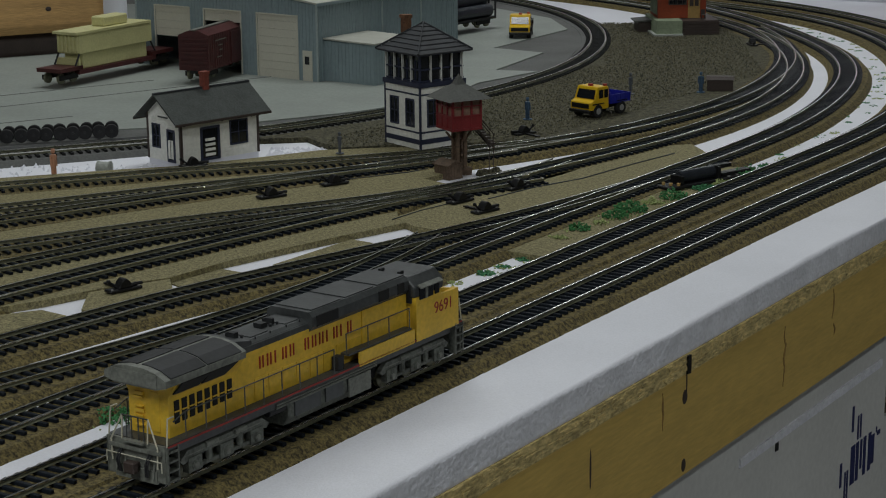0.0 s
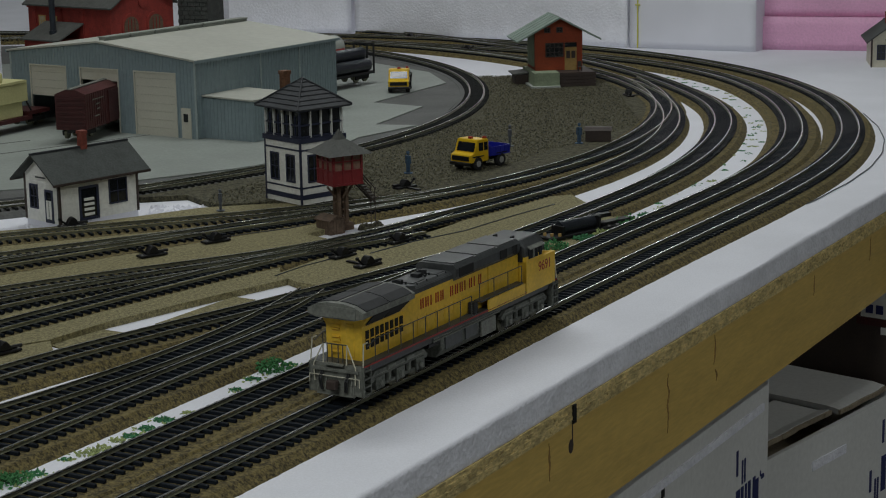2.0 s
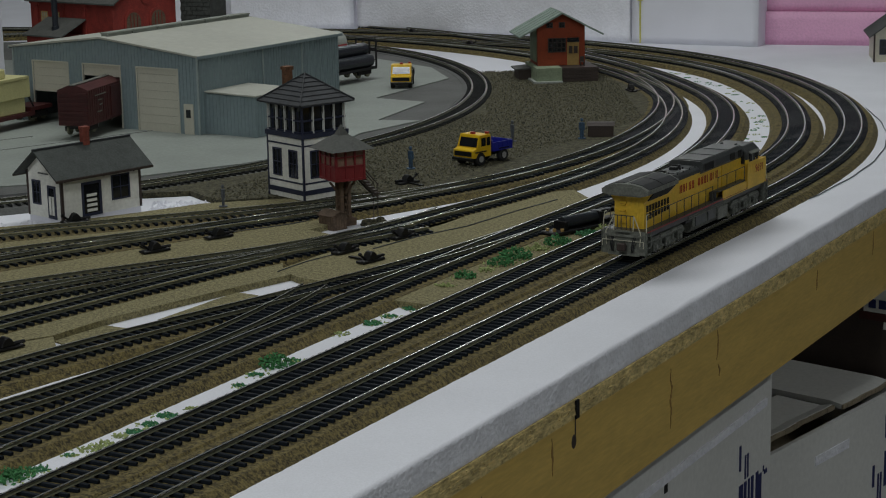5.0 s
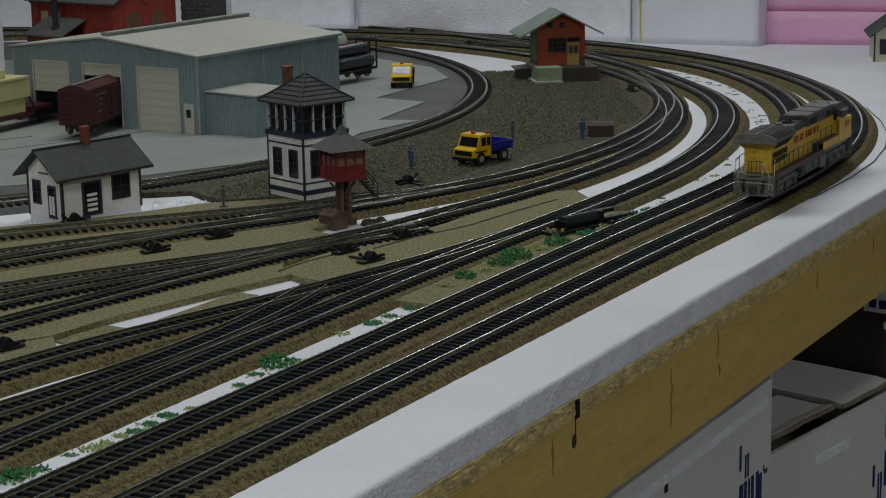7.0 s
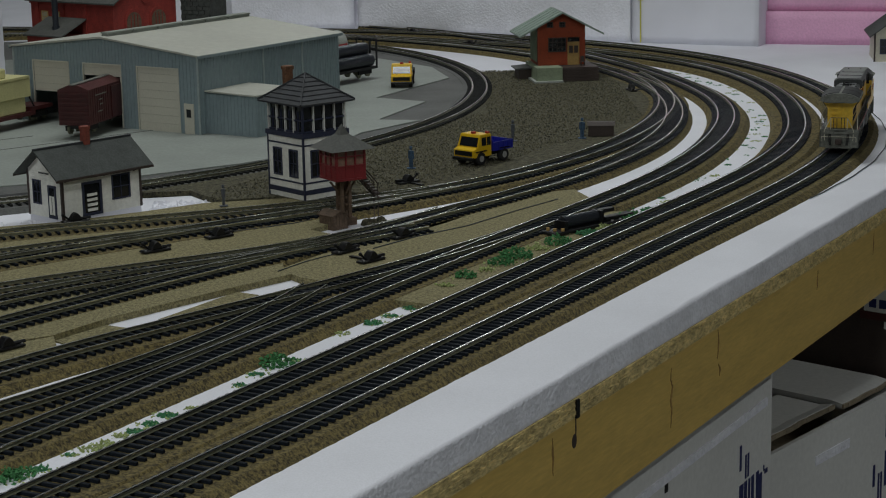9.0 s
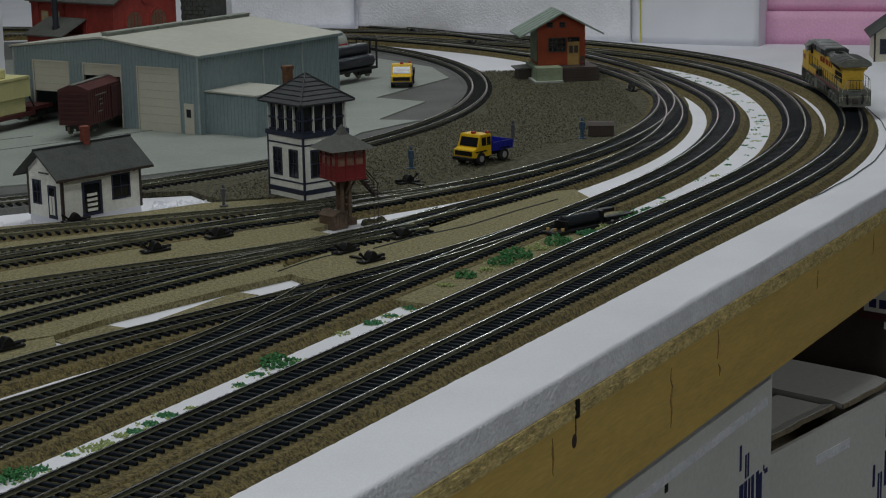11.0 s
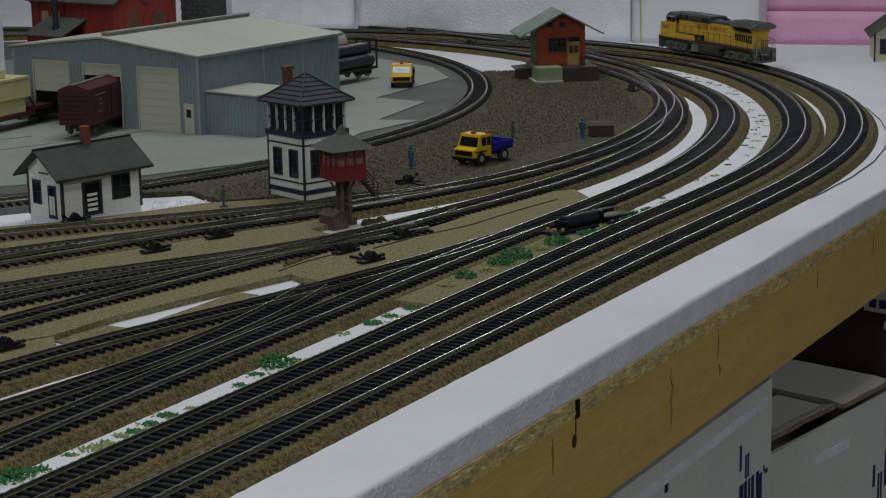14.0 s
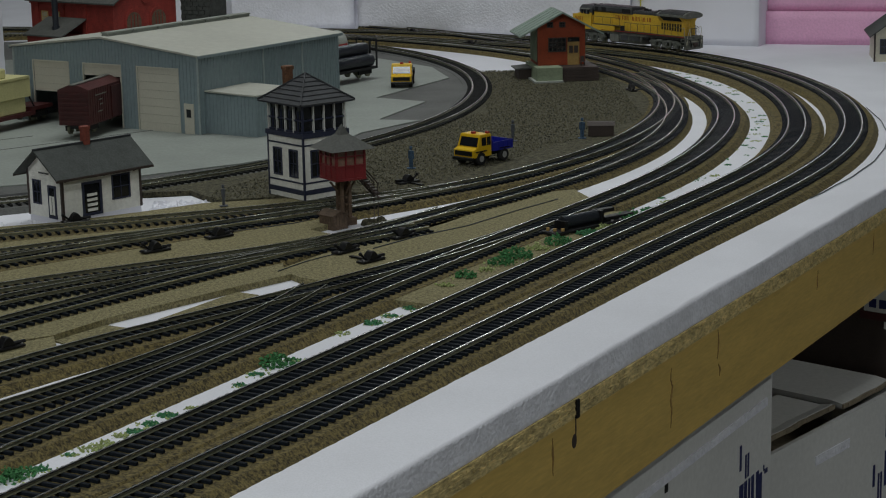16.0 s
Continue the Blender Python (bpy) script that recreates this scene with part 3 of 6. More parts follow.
        for k in range(8):
            box(bm, -0.1052 + k * 0.0051, -0.1017 + k * 0.0051, s * 0.0120 - 0.0002, s * 0.0120 + 0.0002, 0.0312, 0.0318)
        part("louvre_bar", bm, YELLOW, louvres, "yellow bar across the louvres")
        for x0, x1, lean in ((-0.1072, -0.0905, 0.0045), (-0.0885, -0.0725, 0.0045)):
            bm = bmesh.new()
            y0, z0, y1, z1 = 0.0134, 0.0404, 0.0172, 0.0456
            v = [bm.verts.new(p) for p in ((x0 - 0.0005, s * y0, z0), (x1 - 0.0005, s * y0, z0), (x1 + lean, s * y1, z1), (x0 + lean * 0.4, s * y1, z1))]
            w = [bm.verts.new((p.co.x, p.co.y + s * 0.0006, p.co.z - 0.0004)) for p in v]
            for f in ((v[3], v[2], v[1], v[0]), (w[0], w[1], w[2], w[3]), (v[0], v[1], w[1], w[0]), (v[1], v[2], w[2], w[1]), (v[2], v[3], w[3], w[2]), (v[3], v[0], w[0], w[3])):
                bm.faces.new(f)
            part("radiator_grille", bm, DARK, hood, "black radiator intake grille")
        # yellow flare below the radiator wings
        bm = bmesh.new()
        slab(bm, [(s * 0.0110, 0.0385), (s * 0.0116, 0.0385), (s * 0.0172, 0.0462), (s * 0.0110, 0.0462)], "x", -0.1084, -0.062)
        part("flare", bm, YELLOW, hood)
        # lettering: plain red bars, one a letter
        for k in range(13):
            if k == 5:
                continue
            x = -0.046 + k * 0.0057 if s < 0 else 0.024 - k * 0.0057
            w = 0.0011 if k in (2, 9, 11) else 0.0030
            bm = boxes((x, x + 0.0008, s * 0.0117 - 0.0002, s * 0.0117 + 0.0002, 0.0352, 0.0408))
            if w > 0.002:
                box(bm, x + 0.0024, x + 0.0032, s * 0.0117 - 0.0002, s * 0.0117 + 0.0002, 0.0352, 0.0408)
            part("letter_bar", bm, REDPRINT, hood, "plain red letter bar")
    # rear face details
    bm = boxes((-0.1089, -0.1083, -0.0065, -0.0015, 0.0225, 0.040))
    bevel(bm, 0.0002)
    part("rear_door", bm, YELLOW, hood, "yellow rear door")
    bm = bmesh.new()
    for k in range(5):
        box(bm, -0.1098, -0.1084, 0.0025, 0.0075, 0.0240 + k * 0.0042, 0.0246 + k * 0.0042)
    part("rear_ladder", bm, YELLOW, hood, "moulded ladder rungs")
    for z in (0.0265, 0.0300, 0.0375, 0.0410):
        part("rear_louvre", boxes((-0.1094, -0.1084, 0.0022, 0.0074, z, z + 0.0016)), YELLOW, hood)
    # radiator wings
    bm = bmesh.new()
    slab(bm, [(-0.0178, 0.0455), (-0.0120, 0.0440), (0.0120, 0.0440), (0.0178, 0.0455), (0.0179, 0.0485), (0.0120, 0.0512), (0.005, 0.0525), (-0.005, 0.0525), (-0.0120, 0.0512), (-0.0179, 0.0485)], "x", -0.1165, -0.0625)
    wings = part("radiator_housing", bm, GREY_LIGHT, top, "grey radiator housing with wide wings")
    for s in (-1, 1):
        for x0 in (-0.1128, -0.0885):
            bm = bmesh.new()
            slab(bm, [(s * 0.0012, 0.0529), (s * 0.0055, 0.0528), (s * 0.0120, 0.0517), (s * 0.0176, 0.0491), (s * 0.0176, 0.0485), (s * 0.0120, 0.0508), (s * 0.0012, 0.0520)], "x", x0, x0 + 0.0232)
            part("radiator_screen", bm, GREY_DARK, wings, "black radiator screen")
    part("end_cap", boxes((-0.1171, -0.1163, -0.0130, 0.0130, 0.0448, 0.0505)), GREY_LIGHT, wings, "pale weathered end cap")
    # blower box behind the cab
    bm = bmesh.new()
    slab(bm, [(-0.0118, 0.0432), (0.0118, 0.0432), (0.0138, 0.0455), (0.0138, 0.0500), (0.0115, 0.0522), (-0.0115, 0.0522), (-0.0138, 0.0500), (-0.0138, 0.0455)], "x", -0.008, 0.0725)
    bb = part("blower_housing", bm, GREY, top, "grey full-width blower housing")
    for s in (-1, 1):
        for x0, x1 in ((-0.005, 0.012), (0.046, 0.0545), (0.0625, 0.0680)):
            part("intake", boxes((x0, x1, s * 0.0138 - 0.0005, s * 0.0138 + 0.0005, 0.0452, 0.0503)), DARK, bb, "black air intake")
        bm = bmesh.new()
        slab(bm, [(s * 0.0112, 0.0270), (s * 0.0122, 0.0270), (s * 0.0122, 0.0432), (s * 0.0112, 0.0432)], "x", 0.034, 0.0725)
        part("side_panel", bm, YELLOW, bb, "yellow side panel")
    for x0 in (-0.005, 0.022, 0.049):
        part("roof_panel", boxes((x0, x0 + 0.0235, -0.0108, 0.0108, 0.0520, 0.0527)), GREY, bb)
    # cab and nose
    bm = bmesh.new()
    slab(bm, [(-0.0175, 0.0190), (0.0175, 0.0190), (0.0175, 0.0415), (-0.0175, 0.0415)], "x", 0.0735, 0.0965)
    cab = part("cab", bm, YELLOW, top, "yellow wide cab")
    bm = bmesh.new()
    slab(bm, [(-0.0174, 0.0415), (0.0174, 0.0415), (0.0172, 0.0470), (0.0120, 0.0515), (-0.0120, 0.0515), (-0.0172, 0.0470)], "x", 0.0725, 0.0990)
    bevel(bm, 0.0006)
    part("cab_roof", bm, GREY, cab, "grey cab roof")
    for s in (-1, 1):
        for x0, x1 in ((0.0765, 0.0815), (0.0840, 0.0890), (0.0905, 0.0945)):
            part("side_window", boxes((x0, x1, s * 0.0174 - 0.0004, s * 0.0174 + 0.0004, 0.0398, 0.0458)), GLASSY, cab, "dark cab window")
    part("windshield", boxes((0.0988, 0.0993, -0.0145, -0.002, 0.0420, 0.0470), (0.0988, 0.0993, 0.002, 0.0145, 0.0420, 0.0470)), GLASSY, cab, "dark windshield")
    bm = bmesh.new()
    slab(bm, [(0.0960, 0.0190), (0.1140, 0.0190), (0.1145, 0.0320), (0.1105, 0.0385), (0.0960, 0.0418)], "y", -0.0155, 0.0155)
    bevel(bm, 0.0010, 2)
    nose = part("nose", bm, YELLOW, top, "yellow sloping nose")
    part("headlight", boxes((0.113, 0.1150, -0.003, 0.003, 0.0335, 0.0355)), WHITE_RAIL, nose, "pale headlight")
    part("cab_gap", boxes((0.0722, 0.0737, -0.0150, 0.0150, 0.0385, 0.0480)), DARK, cab, "dark gap behind the cab")
    for s in (-1, 1):
        bm = bmesh.new()
        slab(bm, [(s * 0.0172, 0.0468), (s * 0.0196, 0.0458), (s * 0.0197, 0.0463), (s * 0.0172, 0.0476)], "x", 0.0755, 0.0955)
        part("sun_visor", bm, GREY_LIGHT, cab, "pale visor over the cab windows")
        part("window_post", boxes((0.0817, 0.0838, s * 0.0178 - 0.0003, s * 0.0178 + 0.0003, 0.0398, 0.0458)), GREY_LIGHT, cab, "pale window post")
        part("horn", boxes((0.0745, 0.0785, s * 0.0060 - 0.0006, s * 0.0060 + 0.0006, 0.0515, 0.0530)), GREY_DARK, cab, "dark air horn")
    # road number on the cab side
    for s in (-1, 1):
        cu = bpy.data.curves.new("number", "FONT")
        cu.body, cu.size, cu.extrude, cu.align_x = "9691", 0.0088, 0.0001, "CENTER"
        tmp = bpy.data.objects.new("number", cu)
        me = bpy.data.meshes.new_from_object(tmp)
        bpy.data.objects.remove(tmp)
        me.materials.append(REDPRINT)
        ob = new("road_number", me)
        ob.parent = cab
        ob.matrix_basis = pose(0.0985 if s < 0 else 0.0985, s * 0.0177, 0.0298, 90, 0, 0 if s < 0 else 180)
        tagged(ob, "red road number 9691")
        bm = boxes((0.0735, 0.1128, s * 0.0158 - 0.0018, s * 0.0158 + 0.0018, 0.0192, 0.0385))
        part("side_skirt", bm, YELLOW, cab)
    # trucks, tank, wheels
    for cx in (-0.0755, 0.0755):
        bm = boxes((cx - 0.030, cx + 0.030, -0.009, 0.009, 0.0065, 0.0145))
        truck = part("bogie", bm, GREY_DARK, top, "grey three-axle bogie")
        for s in (-1, 1):
            bm = bmesh.new()
            y = s * 0.0138
            slab(bm, [(cx - 0.031, 0.0105), (cx - 0.026, 0.0140), (cx + 0.026, 0.0140), (cx + 0.031, 0.0105), (cx + 0.029, 0.0085), (cx + 0.02, 0.0105), (cx - 0.02, 0.0105), (cx - 0.029, 0.0085)], "y", y - 0.0012, y + 0.0012)
            for k in (-1, 0, 1):
                x = cx + k * 0.0215
                box(bm, x - 0.0045, x + 0.0045, y - 0.0018, y + 0.0018, 0.0040, 0.0105)
                rod(bm, (x, y - 0.0024, 0.0065), (x, y + 0.0024, 0.0065), 0.0022, 10)
            for k in (-0.5, 0.5):
                x = cx + k * 0.0215
                rod(bm, (x, y, 0.0055), (x, y, 0.0120), 0.0018, 8)
                box(bm, x - 0.006, x + 0.006, y - 0.001, y + 0.001, 0.0045, 0.0060)
            part("side_frame", bm, GREY_UNDER, truck, "weathered grey side frame")
            bm = bmesh.new()
            rod(bm, (cx - 0.014, y + s * 0.0012, 0.0132), (cx - 0.006, y + s * 0.0012, 0.0132), 0.0014, 8)
            rod(bm, (cx + 0.006, y + s * 0.0012, 0.0132), (cx + 0.014, y + s * 0.0012, 0.0132), 0.0014, 8)
            rod(bm, (cx - 0.028, y + s * 0.0010, 0.0118), (cx + 0.028, y + s * 0.0010, 0.0122), 0.0004, 5)
            part("brake_cylinder", bm, GREY_LIGHT, truck, "pale brake cylinders")
            bm = bmesh.new()
            for k in (-1, 0, 1):
                rod(bm, (cx + k * 0.0215, y + s * 0.0018, 0.0065), (cx + k * 0.0215, y + s * 0.0030, 0.0065), 0.0014, 10)
            part("axle_cap", bm, GREY_LIGHT, truck, "pale axle caps")
            for k in (-1, 0, 1):
                wheel(truck, cx + k * 0.0215, s * 0.0088, 0.0061, 0.0061, 0.0026, RAIL_WEB)
    bm = bmesh.new()
    slab(bm, [(-0.0150, 0.0165), (0.0150, 0.0165), (0.0155, 0.0090), (0.0120, 0.0040), (-0.0120, 0.0040), (-0.0155, 0.0090)], "x", -0.030, 0.036)
    bevel(bm, 0.0006)
    tank = part("fuel_tank", bm, GREY_UNDER, top, "weathered grey fuel tank")
    for s in (-1, 1):
        part("tank_panel", boxes((-0.026, -0.006, s * 0.0156 - 0.0005, s * 0.0156 + 0.0005, 0.0085, 0.0155), (-0.002, 0.012, s * 0.0156 - 0.0005, s * 0.0156 + 0.0005, 0.0085, 0.0155), (0.016, 0.034, s * 0.0156 - 0.0005, s * 0.0156 + 0.0005, 0.0085, 0.0155)), GREY, tank)
        bm = bmesh.new()
        rod(bm, (-0.044, s * 0.0135, 0.0145), (-0.032, s * 0.0135, 0.0145), 0.0022, 10)
        part("air_tank", bm, GREY_DARK, tank, "dark air reservoir")
        bm = bmesh.new()
        for z in (0.0158, 0.0172):
            rod(bm, (-0.040, s * 0.0160, z), (0.040, s * 0.0160, z), 0.0005, 6)
        part("air_pipe", bm, GREY_LIGHT, tank, "pale air pipes under the sill")
        part("battery_box", boxes((0.016, 0.034, s * 0.0163 - 0.0006, s * 0.0163 + 0.0006, 0.0060, 0.0150)), GREY_LIGHT, tank, "pale battery box lid")
        part("equipment_box", boxes((0.008, 0.0125, s * 0.0145 - 0.002, s * 0.0145 + 0.002, 0.0208, 0.0275)), GREY_DARK, top, "dark equipment box")
    # handrails
    for s in (-1, 1):
        y = s * 0.0170
        bm = bmesh.new()
        for k in range(9):
            x = -0.104 + k * 0.0135
            rod(bm, (x, y, 0.0205), (x, y, 0.0325), 0.00032, 5)
        rod(bm, (-0.104, y, 0.0325), (0.004, y, 0.0325), 0.00032, 5)
        rod(bm, (-0.112, y, 0.0300), (-0.104, y, 0.0325), 0.00032, 5)
        part("side_handrail", bm, GREY, top, "grey side handrail")
        bm = bmesh.new()
        for x in (0.014, 0.032, 0.050, 0.068):
            rod(bm, (x, y, 0.0270), (x, y, 0.0375), 0.00032, 5)
        rod(bm, (0.014, y, 0.0375), (0.068, y, 0.0375), 0.00032, 5)
        box(bm, 0.016, 0.070, min(y, s * 0.0115), max(y, s * 0.0115), 0.0262, 0.0272)
        walkway = part("raised_walkway", bm, GREY, top, "raised grey walkway with rail")
        part("skirt", boxes((0.024, 0.072, s * 0.0171 - 0.0004, s * 0.0171 + 0.0004, 0.0190, 0.0260)), YELLOW, walkway, "yellow skirt under the walkway")
        for e in (-1, 1):
            bm = bmesh.new()
            for a, b in (((e * 0.1168, y, 0.006), (e * 0.1168, y, 0.0175)), ((e * 0.1168, y, 0.0175), (e * 0.1150, y * 0.97, 0.0320)), ((e * 0.1150, y * 0.97, 0.0320), (e * 0.1110, y * 0.97, 0.0320)),
                         ((e * 0.1185, s * 0.0075, 0.0205), (e * 0.1175, s * 0.0075, 0.0310)), ((e * 0.1175, s * 0.0075, 0.0310), (e * 0.1188, s * 0.0135, 0.0195)), ((e * 0.1188, s * 0.0135, 0.0195), (e * 0.1188, s * 0.0130, 0.0105))):
                rod(bm, a, b, 0.00038, 5)
            part("corner_handrail", bm, WHITE_RAIL, top, "pale corner handrail")
    for e in (-1, 1):
        bm = bmesh.new()
        for y in (-0.005, -0.002, 0.002, 0.005):
            rod(bm, (e * 0.1178, y, 0.0205), (e * 0.1178, y, 0.0310), 0.00034, 5)
        rod(bm, (e * 0.1178, -0.0075, 0.0310), (e * 0.1178, 0.0075, 0.0310), 0.00034, 5)
        part("end_handrail", bm, GREY, top, "grey end handrail")
    stretch(top, 1.0, 1.045)
    return top


locomotive = build_locomotive()

GROUND = Z_CORK + 0.0002


def place(x, y, z, heading):
    """A pose whose x runs along a compass heading, and y to its left."""
    return pose(x, y, z, 0, 0, 90 - heading)


def framed(parent, axis, at, a0, a1, z0, z1, frame_mat, pane_mat, cols=2, rows=2, out=-1, w=0.0012, name="window"):
    """A window or door leaf proud of a wall: a frame with bars, and a pane set back in it. axis 'x': the wall lies along x."""
    def rect(bm, p0, p1, q0, q1, d0, d1):
        lo, hi = min(at + out * d0, at + out * d1), max(at + out * d0, at + out * d1)
        if axis == "x":
            box(bm, p0, p1, lo, hi, q0, q1)
        else:
            box(bm, lo, hi, p0, p1, q0, q1)
    bm = bmesh.new()
    for p in ((a0, a0 + w, z0, z1), (a1 - w, a1, z0, z1), (a0 + w, a1 - w, z0, z0 + w), (a0 + w, a1 - w, z1 - w, z1)):
        rect(bm, *p, -0.0005, 0.0010)
    for k in range(1, cols):
        x = a0 + (a1 - a0) * k / cols
        rect(bm, x - w * 0.3, x + w * 0.3, z0 + w, z1 - w, -0.0003, 0.0006)
    for k in range(1, rows):
        z = z0 + (z1 - z0) * k / rows
        rect(bm, a0 + w, a1 - w, z - w * 0.3, z + w * 0.3, -0.0003, 0.0007)
    win = part(name, bm, frame_mat, parent, "dark-framed " + name)
    bm = bmesh.new()
    rect(bm, a0 + w * 0.5, a1 - w * 0.5, z0 + w * 0.5, z1 - w * 0.5, -0.0008, 0.0003)
    part("pane", bm, pane_mat, win, "dark pane")
    return win


GREY_PALE = paint("pale_grey_paint", (0.60, 0.61, 0.59), 0.6, vary=0.15)

# ---- warehouse ----
def build_warehouse():
    L, W, E, R = 0.250, 0.266, 0.0812, 0.0955
    top = thing("warehouse", place(-0.2515, 1.947, GROUND, 33), "blue-grey corrugated metal warehouse with beige roof on the card pavement", "warehouse")
    t = 0.002
    # gable wall with three openings, from its corner leftwards
    doors = ((0.0275, 0.0835, 0.067), (0.108, 0.161, 0.067), (0.184, 0.236, 0.067))
    y = 0.0
    for a, b, h in doors:
        part("wall_panel", boxes((0, t, y, a, 0, E)), SIDING, top)
        part("lintel_panel", boxes((0, t, a, b, h, E)), SIDING, top)
        y = b
    part("wall_panel", boxes((0, t, y, W, 0, E)), SIDING, top)
    bm = bmesh.new()
    slab(bm, [(0, E), (W, E), (W / 2, R)], "x", 0, t)
    wall = part("gable_wall", bm, SIDING, top, "blue-grey corrugated gable wall")
    bm = bmesh.new()
    n = int(W / 0.0047)
    for k in range(n):
        yy = k * 0.0047 + 0.001
        hit_door = [d for d in doors if d[0] - 0.0012 < yy < d[1] + 0.0002]
        peak = E + (R - E) * (1 - abs(yy - W / 2) / (W / 2)) - 0.001
        box(bm, -0.0006, 0.0003, yy, yy + 0.0013, hit_door[0][2] if hit_door else 0, peak)
    tagged(part("siding_ribs", bm, SIDING, wall), kind="stuff")
    part("side_wall", boxes((t, L, 0, t, 0, E)), SIDING, top, "blue-grey corrugated side wall")
    bm = bmesh.new()
    for k in range(int(L / 0.0047)):
        x = k * 0.0047 + 0.002
        box(bm, x, x + 0.0013, -0.0006, 0.0003, 0, E)
    tagged(part("siding_ribs", bm, SIDING, top), kind="stuff")
    for x in (0.108, 0.178):
        part("downpipe", boxes((x, x + 0.0014, -0.0018, -0.0004, 0, E)), TRIM_PALE, top)
    part("far_wall", boxes((t, L, W - t, W, 0, E)), SIDING, top)
    bm = boxes((L - t, L, t, W - t, 0, E))
    slab(bm, [(t, E), (W - t, E), (W / 2, R)], "x", L - t, L)
    part("back_wall", bm, SIDING, top)
    for s, a in ((0, -0.0035), (1, W + 0.0035)):
        bm = bmesh.new()
        slope = (R - E) / (W / 2)
        zl = E - 0.0035 * slope
        slab(bm, [(a, zl + 0.0002), (W / 2, R + 0.0002), (W / 2, R + 0.0022), (a, zl + 0.0022)], "x", -0.003, L + 0.003)
        roof = part("roof_slope", bm, ROOF_METAL, top, "beige metal roof slope")
        bm = boxes((-0.0034, L + 0.0034, a - 0.0008, a + 0.0008, zl - 0.001, zl + 0.0018))
        part("eave_trim", bm, SIDING, roof, "blue-grey eave trim")
    bm = bmesh.new()
    for k in range(6):
        x0 = 0.006 + k * 0.041
        slab(bm, [(W / 2 - 0.0052, R - 0.0005), (W / 2 - 0.0042, R + 0.0050), (W / 2 + 0.0042, R + 0.0050), (W / 2 + 0.0052, R - 0.0005)], "x", x0, x0 + 0.0385)
        box(bm, x0 - 0.0005, x0 + 0.0390, W / 2 - 0.0056, W / 2 + 0.0056, R + 0.0046, R + 0.0060)
    part("ridge_vent", bm, VENT_GREY, top, "grey ridge ventilator")
    # door leaves and frames
    for (a, b, h), low in zip(doors, (0.0, 0.055, 0.034)):
        fr = boxes((-0.0009, 0.0021, a - 0.0014, a, 0, h + 0.0014), (-0.0009, 0.0021, b, b + 0.0014, 0, h + 0.0014), (-0.0009, 0.0021, a, b, h, h + 0.0014))
        door = part("roller_door", fr, DOOR_CREAM, top, "cream door frame")
        bm = bmesh.new()
        z = low
        while z < h - 0.001:
            box(bm, 0.0006, 0.0016, a, b, z, min(h, z + 0.0085))
            z += 0.0087
        part("door_leaf", bm, DOOR_CREAM, door, "cream roller door leaf")
    pd = part("small_door", boxes((-0.0012, 0.001, 0.0072, 0.0200, 0, 0.032)), DOOR_CREAM, top, "cream personnel door")
    part("pane", boxes((-0.0016, -0.0010, 0.0108, 0.0168, 0.0175, 0.026)), GLASSY, pd, "dark door pane")
    for a in (-0.0009, W - 0.0012):
        part("corner_trim", boxes((-0.0009, 0.0005, a, a + 0.0021, 0, E)), TRIM_PALE, top)
    # low annex on the side
    A = boxes((0.012, 0.0135, -0.066, -0.0007, 0, 0.0425), (0.0135, 0.080, -0.066, -0.0645, 0, 0.0425), (0.0785, 0.080, -0.0645, -0.0007, 0, 0.0425))
    annex = part("annex", A, SIDING, top, "low blue-grey annex")
    bm = bmesh.new()
    for k in range(14):
        yy = -0.0655 + k * 0.0047
        box(bm, 0.0114, 0.0122, yy, yy + 0.0013, 0, 0.0425)
    for k in range(14):
        x = 0.013 + k * 0.0047
        box(bm, x, x + 0.0013, -0.0666, -0.0658, 0, 0.0425)
    tagged(part("siding_ribs", bm, SIDING, annex), kind="stuff")
    bm = bmesh.new()
    slab(bm, [(-0.0685, 0.0424), (-0.0007, 0.0440), (-0.0007, 0.0455), (-0.0685, 0.0439)], "x", 0.0085, 0.083)
    part("annex_roof", bm, ROOF_METAL, annex, "beige annex roof")
    return top


build_warehouse()


